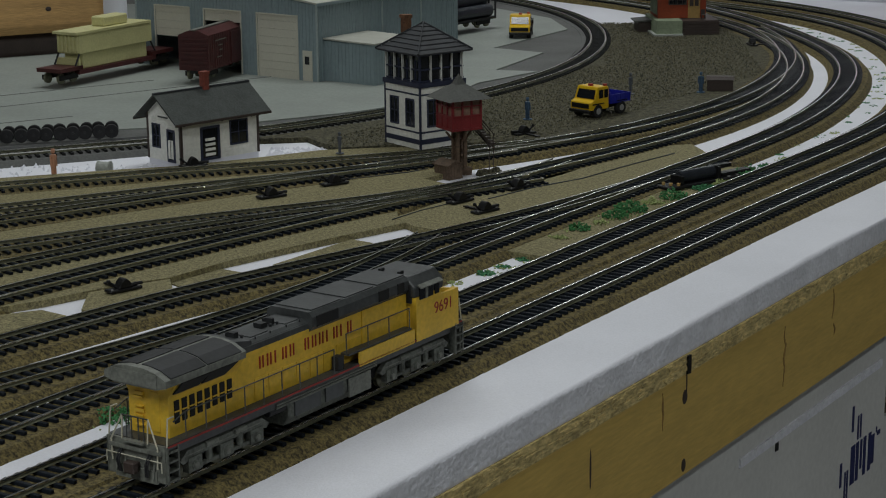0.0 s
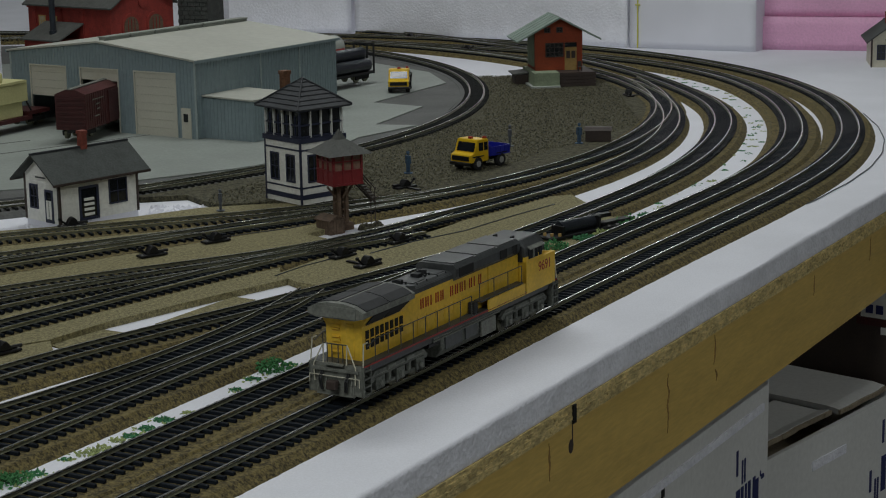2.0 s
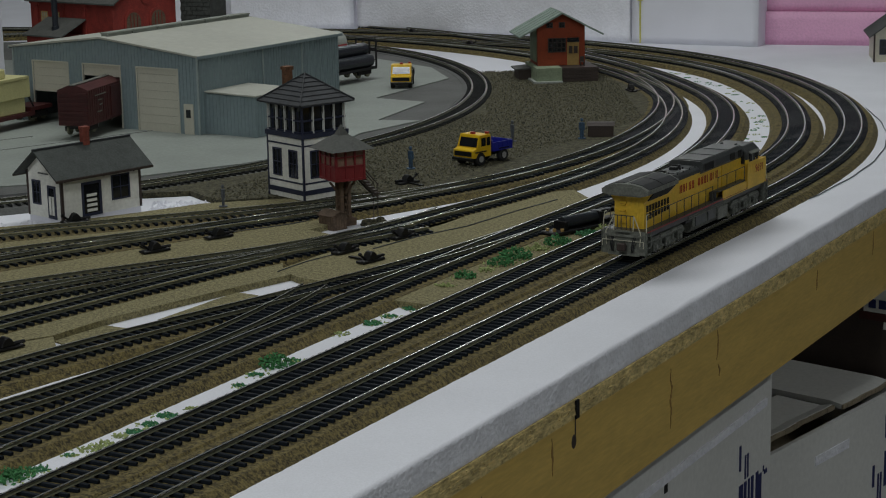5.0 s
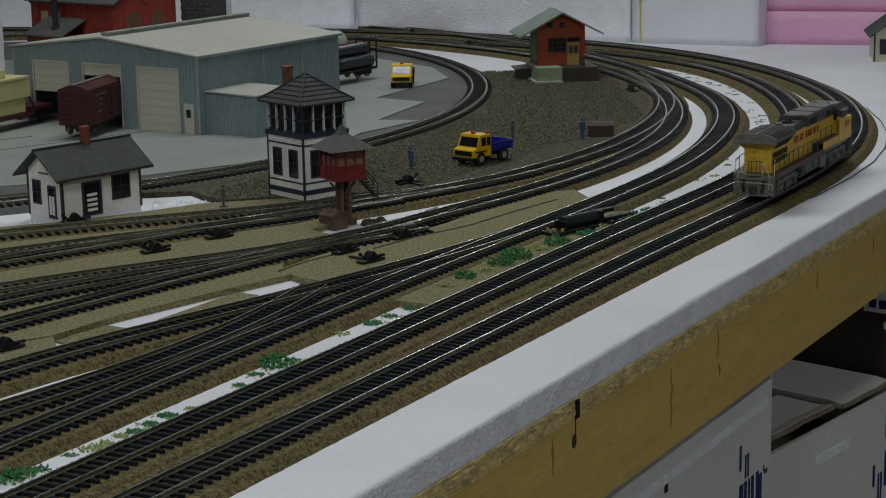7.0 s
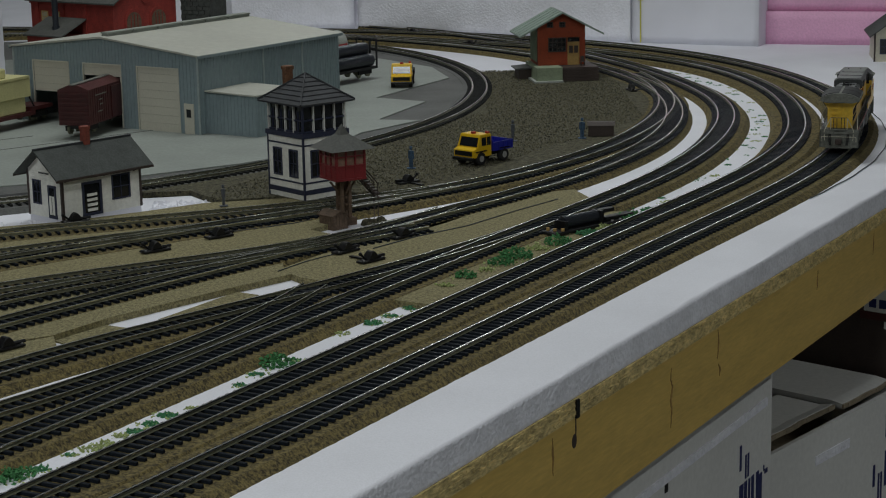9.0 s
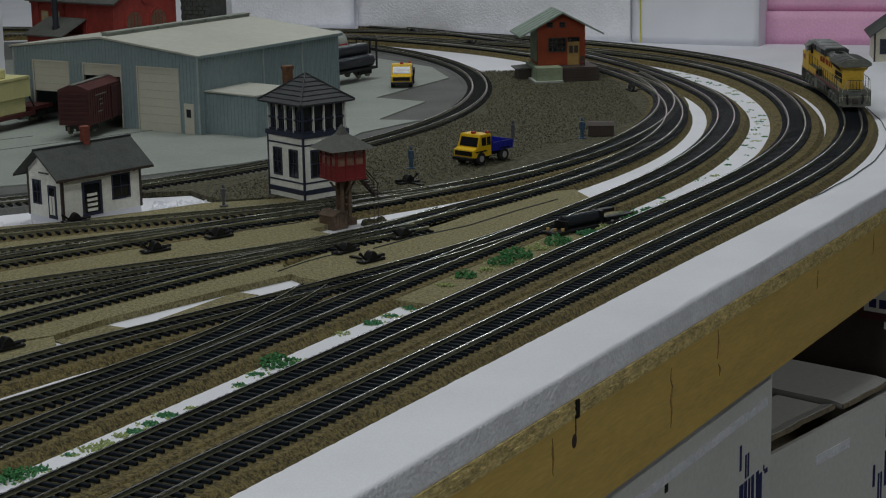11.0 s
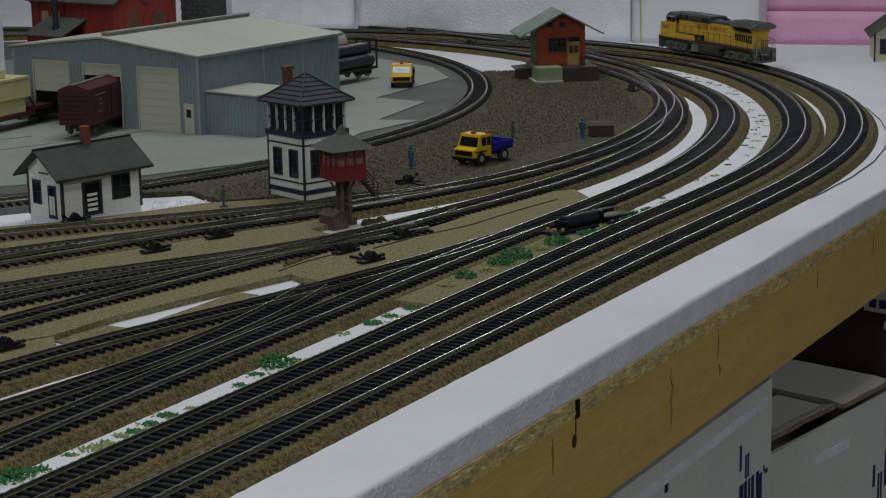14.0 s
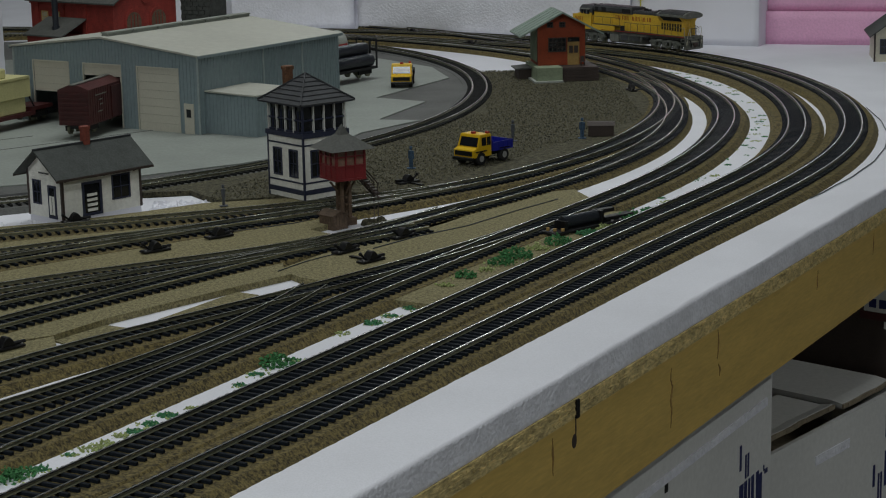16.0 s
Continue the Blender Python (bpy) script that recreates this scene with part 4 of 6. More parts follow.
def build_boxcar():
    top = thing("boxcar", place(-0.380, 1.928, 0.0, 14), "oxide-red model boxcar standing half inside a warehouse door", "boxcar")
    bm = boxes((0.002, 0.142, -0.0172, 0.0172, 0.0105, 0.0475))
    slab(bm, [(-0.0172, 0.0475), (0.0172, 0.0475), (0.006, 0.0520), (-0.006, 0.0520)], "x", 0.002, 0.142)
    body = part("body", bm, BOXCAR, top, "oxide-red body")
    bm = bmesh.new()
    for k in range(7):
        box(bm, 0.0008, 0.0022, -0.016, 0.016, 0.0135 + k * 0.0048, 0.0158 + k * 0.0048)
    part("end_rib", bm, BOXCAR, body)
    for s in (-1, 1):
        bm = boxes((0.058, 0.086, s * 0.0178 - 0.0005, s * 0.0178 + 0.0005, 0.012, 0.045))
        part("side_door", bm, BOXCAR, body)
        for k in range(9):
            part("side_rib", boxes((0.006 + k * 0.0055, 0.0065 + k * 0.0055, s * 0.0174 - 0.0003, s * 0.0174 + 0.0003, 0.0115, 0.047)), BOXCAR, body)
        bm = bmesh.new()
        for z, x0, x1 in ((0.0395, 0.018, 0.046), (0.034, 0.026, 0.036), (0.029, 0.028, 0.036), (0.022, 0.022, 0.034)):
            box(bm, x0, x1, s * 0.0178 - 0.0002, s * 0.0178 + 0.0002, z, z + 0.0012)
        part("letter_bar", bm, GREY_LIGHT, body, "pale illegible lettering bar")
    part("roof_walk", boxes((0.0, 0.144, -0.003, 0.003, 0.0524, 0.0532)), GREY_LIGHT, body, "pale roof walk")
    part("underframe", boxes((0.0, 0.144, -0.004, 0.004, 0.0075, 0.0105)), DARK, top)
    for x in (0.02, 0.122):
        b = part("bogie", boxes((x - 0.014, x + 0.014, -0.0125, -0.0105, 0.004, 0.009), (x - 0.014, x + 0.014, 0.0105, 0.0125, 0.004, 0.009), (x - 0.003, x + 0.003, -0.011, 0.011, 0.006, 0.010)), DARK, top, "black bogie")
        for dx in (-0.0095, 0.0095):
            for s in (-1, 1):
                wheel(b, x + dx, s * 0.0088, 0.0055, 0.0055, 0.0025, RAIL_WEB)
    return top


build_boxcar()


def build_flatcar():
    top = thing("flatcar", place(-0.527, 1.903, 0.0, 26), "oxide-red depressed-centre model flatcar on the pavement", "flatcar")
    bm = boxes((0.0, 0.034, -0.016, 0.016, 0.0125, 0.0165), (0.034, 0.155, -0.016, 0.016, 0.0075, 0.0118), (0.155, 0.19, -0.016, 0.016, 0.0125, 0.0165), (0.03, 0.036, -0.016, 0.016, 0.0075, 0.0165), (0.153, 0.159, -0.016, 0.016, 0.0075, 0.0165))
    part("deck", bm, BOXCAR, top, "oxide-red stepped deck")
    for x in (0.018, 0.172):
        b = part("bogie", boxes((x - 0.014, x + 0.014, -0.0125, -0.0105, 0.004, 0.009), (x - 0.014, x + 0.014, 0.0105, 0.0125, 0.004, 0.009), (x - 0.003, x + 0.003, -0.011, 0.011, 0.006, 0.0125)), DARK, top, "black bogie")
        for dx in (-0.0095, 0.0095):
            for s in (-1, 1):
                wheel(b, x + dx, s * 0.0088, 0.0055, 0.0055, 0.0025, RAIL_WEB)
    load = thing("transformer_load", place(-0.527, 1.903, 0.0118, 26), "cream moulded transformer load resting on the flatcar deck", "transformer")
    bm = boxes((0.040, 0.148, -0.0125, 0.0125, 0.0, 0.037))
    bevel(bm, 0.0010)
    part("tank", bm, CREAM, load)
    bm = boxes((0.033, 0.154, -0.0155, 0.0155, 0.0165, 0.0365))
    for k in range(6):
        box(bm, 0.0315, 0.0335, -0.014 + k * 0.005, -0.0115 + k * 0.005, 0.0175, 0.0355)
    bevel(bm, 0.0006)
    part("flange", bm, CREAM, load)
    part("cover", boxes((0.028, 0.152, -0.0165, 0.0165, 0.0368, 0.0395)), CREAM, load)
    bm = boxes((0.082, 0.122, -0.009, 0.009, 0.0395, 0.0500))
    bevel(bm, 0.0012)
    part("turret", bm, CREAM, load)
    for s in (-1, 1):
        bm = bmesh.new()
        rod(bm, (0.026, s * 0.014, 0.0047), (0.036, s * 0.014, 0.0200), 0.0010, 6)
        rod(bm, (0.160, s * 0.014, 0.0047), (0.150, s * 0.014, 0.0200), 0.0010, 6)
        part("brace", bm, GREY_DARK, load, "dark tie-down brace")
    part("strap", boxes((0.031, 0.033, -0.0155, 0.0155, 0.0, 0.012)), CREAM, load)
    return top


build_flatcar()


def build_depot(m, wall_mat, label, chim=True, front=True):
    """A small gabled depot: long wall along x, gable at x = 0."""
    L, W, E, R = 0.080, 0.046, 0.0385, 0.0555
    top = thing("depot", m, label, "depot")
    t = 0.002
    bm = bmesh.new()
    slab(bm, [(0, 0), (W, 0), (W, E), (W / 2, R), (0, E)], "x", 0, t)
    part("gable_wall", bm, wall_mat, top)
    bm = bmesh.new()
    slab(bm, [(0, 0), (W, 0), (W, E), (W / 2, R), (0, E)], "x", L - t, L)
    part("gable_wall", bm, wall_mat, top)
    part("front_wall", boxes((t, L - t, 0, t, 0, E)), wall_mat, top)
    part("back_wall", boxes((t, L - t, W - t, W, 0, E)), wall_mat, top)
    bm = bmesh.new()
    for k in range(11):
        z = 0.0015 + k * 0.0032
        box(bm, 0.0018, L - 0.0018, -0.00025, 0.0001, z, z + 0.0029)
        box(bm, -0.00025, 0.0001, 0.0018, W - 0.0018, z, z + 0.0029)
    tagged(part("clapboard", bm, wall_mat, top), kind="stuff")
    slope = (R - E) / (W / 2)
    o = 0.0070
    for s in (0, 1):
        a = -o if s == 0 else W + o
        zl = E - o * slope
        bm = bmesh.new()
        slab(bm, [(a, zl), (W / 2, R), (W / 2, R + 0.0016), (a, zl + 0.0016)], "x", -0.0095, L + 0.0095)
        roof = part("roof_slope", bm, SHINGLE, top, "charcoal shingled roof slope")
        bm = boxes((-0.0097, L + 0.0097, a - 0.0005, a + 0.0005, zl - 0.0006, zl + 0.0014))
        part("fascia", bm, TRIM_BROWN, roof)
    part("ridge_cap", boxes((-0.0098, L + 0.0098, W / 2 - 0.0012, W / 2 + 0.0012, R + 0.0008, R + 0.0024)), SLATE, top, "dark ridge cap")
    for x, y in ((-0.0006, -0.0006), (L - 0.0010, -0.0006), (-0.0006, W - 0.0010)):
        part("corner_post", boxes((x, x + 0.0022, y, y + 0.0022, 0, E)), TRIM_BROWN, top, "dark corner board")
    framed(top, "x", 0, 0.0500, 0.0690, 0.0095, 0.0305, TRIM_NAVY, GLASSY, 2, 2)
    d = framed(top, "x", 0, 0.0195, 0.0395, 0.0, 0.0285, TRIM_NAVY, GLASSY, 1, 1, name="door", w=0.0022)
    bm = bmesh.new()
    for k in range(4):
        box(bm, 0.0245, 0.0345, -0.0010, -0.0004, 0.0035 + k * 0.0042, 0.0058 + k * 0.0042)
    part("door_panel", bm, wall_mat, d, "white door panels")
    framed(top, "y", 0, 0.0280, 0.0395, 0.0100, 0.0305, TRIM_NAVY, GLASSY, 2, 2)
    d = framed(top, "y", 0, 0.0075, 0.0185, 0.0, 0.0275, TRIM_NAVY, GLASSY, 1, 1, name="door", w=0.0020)
    part("door_panel", boxes((-0.0012, -0.0004, 0.0095, 0.0125, 0.003, 0.0185), (-0.0012, -0.0004, 0.0140, 0.0165, 0.003, 0.0185)), wall_mat, d, "white door panels")
    part("name_board", boxes((-0.0012, -0.0002, 0.0135, 0.0305, 0.0355, 0.0385)), wall_mat, top, "white board with an illegible dark bar")
    part("letter_bar", boxes((-0.0016, -0.0011, 0.0150, 0.0290, 0.0364, 0.0376)), GREY, top, "illegible grey lettering bar")
    for x in (0.003, 0.042, 0.073):
        bm = bmesh.new()
        slab(bm, [(0.0, E - 0.008), (0.0, E - 0.001), (-0.0065, E - 0.004)], "x", x, x + 0.0015)
        part("bracket", bm, TRIM_BROWN, top, "dark eave bracket")
    if chim:
        bm = boxes((0.0400, 0.0460, W / 2 - 0.0028, W / 2 + 0.0028, R - 0.003, R + 0.0145), (0.0395, 0.0465, W / 2 - 0.0033, W / 2 + 0.0033, R + 0.0125, R + 0.0150))
        part("chimney", bm, CHIM, top, "red brick chimney")
    return top


build_depot(place(-0.3095, 1.5035, GROUND, 43), WHITEWASH, "white clapboard depot with charcoal roof and red chimney beside the track")
build_depot(place(0.6285, 2.500, Z_FOAM, 8), CREAMWASH, "cream clapboard depot with charcoal roof standing on white foam")


def build_tower():
    X, Y = 0.047, 0.050
    top = thing("interlocking_tower", place(-0.1165, 1.568, GROUND, 49), "white and dark-blue two-storey interlocking tower with slate roof", "signal tower")
    H1, H2 = 0.0540, 0.0815
    part("lower_storey", boxes((0, X, 0, Y, 0, H1)), WHITEWASH, top, "white lower storey")
    bm = bmesh.new()
    for k in range(15):
        z = 0.002 + k * 0.0034
        box(bm, 0.001, X - 0.001, -0.00025, 0.0001, z, z + 0.0031)
        box(bm, -0.00025, 0.0001, 0.001, Y - 0.001, z, z + 0.0031)
    tagged(part("clapboard", bm, WHITEWASH, top), kind="stuff")
    for z0, z1, d in ((0.0045, 0.0085, 0.0008), (0.0138, 0.0152, 0.0006), (0.0462, 0.0476, 0.0006), (0.0530, 0.0572, 0.0016)):
        part("belt_course", boxes((-d, X + d, -d, Y + d, z0, z1)), TRIM_NAVY, top, "dark-blue belt course")
    for x, y in ((-0.0007, -0.0007), (X - 0.0009, -0.0007), (-0.0007, Y - 0.0009)):
        part("corner_board", boxes((x, x + 0.0016, y, y + 0.0016, 0, H1)), TRIM_NAVY, top, "dark-blue corner board")
    framed(top, "y", 0, 0.0075, 0.0200, 0.0185, 0.0425, TRIM_NAVY, GLASSY, 2, 2)
    framed(top, "y", 0, 0.0300, 0.0425, 0.0185, 0.0425, TRIM_NAVY, GLASSY, 2, 2)
    framed(top, "x", 0, 0.0070, 0.0210, 0.0185, 0.0425, TRIM_NAVY, GLASSY, 2, 2)
    framed(top, "x", 0, 0.0270, 0.0405, 0.0185, 0.0425, TRIM_NAVY, GLASSY, 2, 2)
    part("upper_storey", boxes((0.002, X - 0.002, 0.002, Y - 0.002, H1, H2)), GLASSY, top, "dark glazed upper storey")
    for k in range(5):
        y = k * (Y - 0.002) / 4
        part("mullion", boxes((-0.0004, 0.0016, y, y + 0.0013, 0.057, H2)), GREY_PALE if k else TRIM_NAVY, top, "pale mullion")
        part("mullion", boxes((-0.0002, 0.0014, y + 0.0064, y + 0.0069, 0.059, 0.076)), TRIM_NAVY, top, "thin dark glazing bar") if k < 4 else None
    for k in range(1, 5):
        x = k * (X - 0.002) / 4
        part("mullion", boxes((x, x + 0.0013, -0.0004, 0.0016, 0.057, H2)), GREY_PALE, top, "pale mullion")
    for z in (0.0575, 0.0675, 0.0795):
        part("rail_band", boxes((-0.0002, X, -0.0002, Y, z, z + 0.0012)), TRIM_NAVY, top, "dark-blue window band")
    o, A = 0.0058, 0.1045
    cx, cy = X / 2, Y / 2
    lo = [(-o, -o), (X + o, -o), (X + o, Y + o), (-o, Y + o)]
    part("soffit", boxes((-o + 0.0015, X + o - 0.0015, -o + 0.0015, Y + o - 0.0015, H2 - 0.0008, H2 + 0.0006)), TRIM_NAVY, top)
    for k in range(4):
        bm = bmesh.new()
        a, b = lo[k], lo[(k + 1) % 4]
        n = 7
        for j in range(n):
            f0, f1 = j / n, (j + 1) / n
            z0, z1 = H2 + (A - H2) * f0, H2 + (A - H2) * f1
            q = [(a[0] + (cx - a[0]) * f0, a[1] + (cy - a[1]) * f0, z0 + 0.0009), (b[0] + (cx - b[0]) * f0, b[1] + (cy - b[1]) * f0, z0 + 0.0009),
                 (b[0] + (cx - b[0]) * f1, b[1] + (cy - b[1]) * f1, z1), (a[0] + (cx - a[0]) * f1, a[1] + (cy - a[1]) * f1, z1)]
            lowr = [(p[0], p[1], p[2] - 0.0012) for p in q]
            v = [bm.verts.new(p) for p in q] + [bm.verts.new(p) for p in lowr]
            for f in ((0, 1, 2, 3), (7, 6, 5, 4), (0, 4, 5, 1), (2, 6, 7, 3), (1, 5, 6, 2), (3, 7, 4, 0)):
                bm.faces.new([v[i] for i in f])
        part("roof_slope", bm, SLATE, top, "dark slate hip roof slope")
        bm = bmesh.new()
        rod(bm, (*a, H2 + 0.0012), (cx, cy, A + 0.0006), 0.0008, 6)
        part("hip_ridge", bm, SLATE, top)
    part("chimney", boxes((0.014, 0.0205, 0.0385, 0.045, 0.080, 0.1090), (0.0132, 0.0213, 0.0377, 0.0458, 0.1075, 0.1105)), BROWN_CHIM, top, "brown brick chimney with pale cap")
    return top


build_tower()


def build_cabin():
    top = thing("elevated_cabin", place(-0.0795, 1.492, Z_FOAM, 58), "red elevated crossing cabin on a timber pier with grey hip roof", "crossing cabin")
    for x in (-0.0034, 0.0034):
        for y in (-0.0034, 0.0034):
            part("pier_post", boxes((x - 0.0013, x + 0.0013, y - 0.0013, y + 0.0013, 0, 0.0375)), TIMBER, top, "brown timber post")
    part("pier_foot", boxes((-0.0075, 0.0075, -0.0075, 0.0075, 0, 0.0060)), TIMBER, top, "brown timber footing")
    for z in (0.010, 0.016, 0.022, 0.028):
        part("pier_tie", boxes((-0.0048, 0.0048, -0.0008, 0.0008, z, z + 0.0016), (-0.0008, 0.0008, -0.0048, 0.0048, z, z + 0.0016)), TIMBER, top)
    bm = bmesh.new()
    for x, y in ((-1, 0), (1, 0), (0, -1), (0, 1)):
        rod(bm, (x * 0.004, y * 0.004, 0.026), (x * 0.012, y * 0.012, 0.036), 0.0010, 5)
    part("knee_brace", bm, TIMBER, top, "brown knee braces")
    c = 0.0133
    part("cabin_floor", boxes((-c - 0.0006, c + 0.0006, -c - 0.0006, c + 0.0006, 0.0355, 0.0372)), CABIN_RED, top)
    part("parapet", boxes((-c, c, -c, -c + 0.001, 0.0372, 0.0475), (-c, c, c - 0.001, c, 0.0372, 0.0475), (-c, -c + 0.001, -c, c, 0.0372, 0.0475), (c - 0.001, c, -c, c, 0.0372, 0.0475)), CABIN_RED, top, "red panelled lower wall")
    for s in (-1, 1):
        for k in range(4):
            a = -c + k * (2 * c - 0.0014) / 3
            part("stud", boxes((a, a + 0.0014, s * c - 0.0006, s * c + 0.0006, 0.0372, 0.0625)), CABIN_RED, top, "red window post")
            part("stud", boxes((s * c - 0.0006, s * c + 0.0006, a, a + 0.0014, 0.0372, 0.0625)), CABIN_RED, top, "red window post")
        for z in (0.0468, 0.0545, 0.0612):
            part("window_rail", boxes((-c, c, s * c - 0.0008, s * c + 0.0008, z, z + 0.0010)), CABIN_RED, top)
            part("window_rail", boxes((s * c - 0.0008, s * c + 0.0008, -c, c, z, z + 0.0010)), CABIN_RED, top)
        part("pane", boxes((-c + 0.001, c - 0.001, s * (c - 0.0012) - 0.0002, s * (c - 0.0012) + 0.0002, 0.0475, 0.0618)), CABIN_PANE, top, "pale reddish pane")
        part("pane", boxes((s * (c - 0.0012) - 0.0002, s * (c - 0.0012) + 0.0002, -c + 0.001, c - 0.001, 0.0475, 0.0618)), CABIN_PANE, top, "pale reddish pane")
    r, A = 0.0200, 0.0800
    bm = bmesh.new()
    v = [bm.verts.new(p) for p in ((-r, -r, 0.0605), (r, -r, 0.0605), (r, r, 0.0605), (-r, r, 0.0605))] + [bm.verts.new((x * 0.0045, y * 0.0045, 0.0715)) for x, y in ((-1, -1), (1, -1), (1, 1), (-1, 1))]
    for k in range(4):
        bm.faces.new((v[k], v[(k + 1) % 4], v[4 + (k + 1) % 4], v[4 + k]))
    tip = bm.verts.new((0, 0, A))
    for k in range(4):
        bm.faces.new((v[4 + k], v[4 + (k + 1) % 4], tip))
    bm.faces.new(v[3::-1])
    part("hip_roof", bm, GREY_ROOF, top, "grey hip roof")
    bm = bmesh.new()
    n = 8
    for k in range(n):
        f = k / (n - 1)
        box(bm, 0.012 + 0.016 * f, 0.0165 + 0.016 * f, -0.003, 0.003, 0.0375 - 0.018 * f, 0.0387 - 0.018 * f)
    for s in (-1, 1):
        rod(bm, (0.012, s * 0.0034, 0.037), (0.031, s * 0.0034, 0.0165), 0.0008, 5)
        rod(bm, (0.013, s * 0.0034, 0.048), (0.031, s * 0.0034, 0.0275), 0.0005, 5)
        rod(bm, (0.030, s * 0.0034, -0.0024), (0.030, s * 0.0034, 0.0285), 0.0004, 5)
    part("stair", bm, TRIM_BROWN, top, "dark wooden stair")
    for ob in top.children:
        if ob.name.split(".")[0] in ("cabin_floor", "parapet", "stud", "window_rail", "pane", "hip_roof", "stair"):
            ob.matrix_basis = pose(0, 0, 0.0024)
    return top


build_cabin()


SHED_BROWN = paint("faded_brown_boards", (0.125, 0.085, 0.058), 0.8, vary=0.35, scale=160, grain=600)


def build_shed():
    top = thing("tool_shed", place(-0.0760, 1.4755, Z_FOAM, -43), "small brown wooden tool shed at the foot of the cabin", "shed")
    part("wall_shell", boxes((0, 0.0175, 0, 0.015, 0, 0.0115)), SHED_BROWN, top)
    bm = bmesh.new()
    for k in range(5):
        box(bm, 0.0012 + k * 0.0032, 0.0042 + k * 0.0032, 0.0148, 0.0153, 0, 0.0115)
        box(bm, -0.0003, 0.0002, 0.0006 + k * 0.0028, 0.0032 + k * 0.0028, 0, 0.0115)
    tagged(part("board", bm, SHED_BROWN, top), kind="stuff")
    bm = bmesh.new()
    slab(bm, [(-0.0014, 0.0110), (0.0075, 0.0146), (0.0164, 0.0110), (0.0164, 0.0118), (0.0075, 0.0156), (-0.0014, 0.0118)], "x", -0.0012, 0.0187)
    slab(bm, [(0.0, 0.0115), (0.015, 0.0115), (0.0075, 0.0146)], "x", 0.0, 0.0175)
    part("roof", bm, SHED_BROWN, top, "faded brown roof")
    bm = bmesh.new()
    rnd = random.Random(4)
    for k in range(14):
        ball(bm, (0.030 + rnd.uniform(-0.006, 0.012), rnd.uniform(-0.004, 0.006), rnd.uniform(0, 0.0035)), rnd.uniform(0.002, 0.004), 6, 0.8)
    solid("ballast_heap", bm, BALLAST, "small brown heap of ballast by the shed", "heap", place(-0.083, 1.470, Z_FOAM, 58))


build_shed()


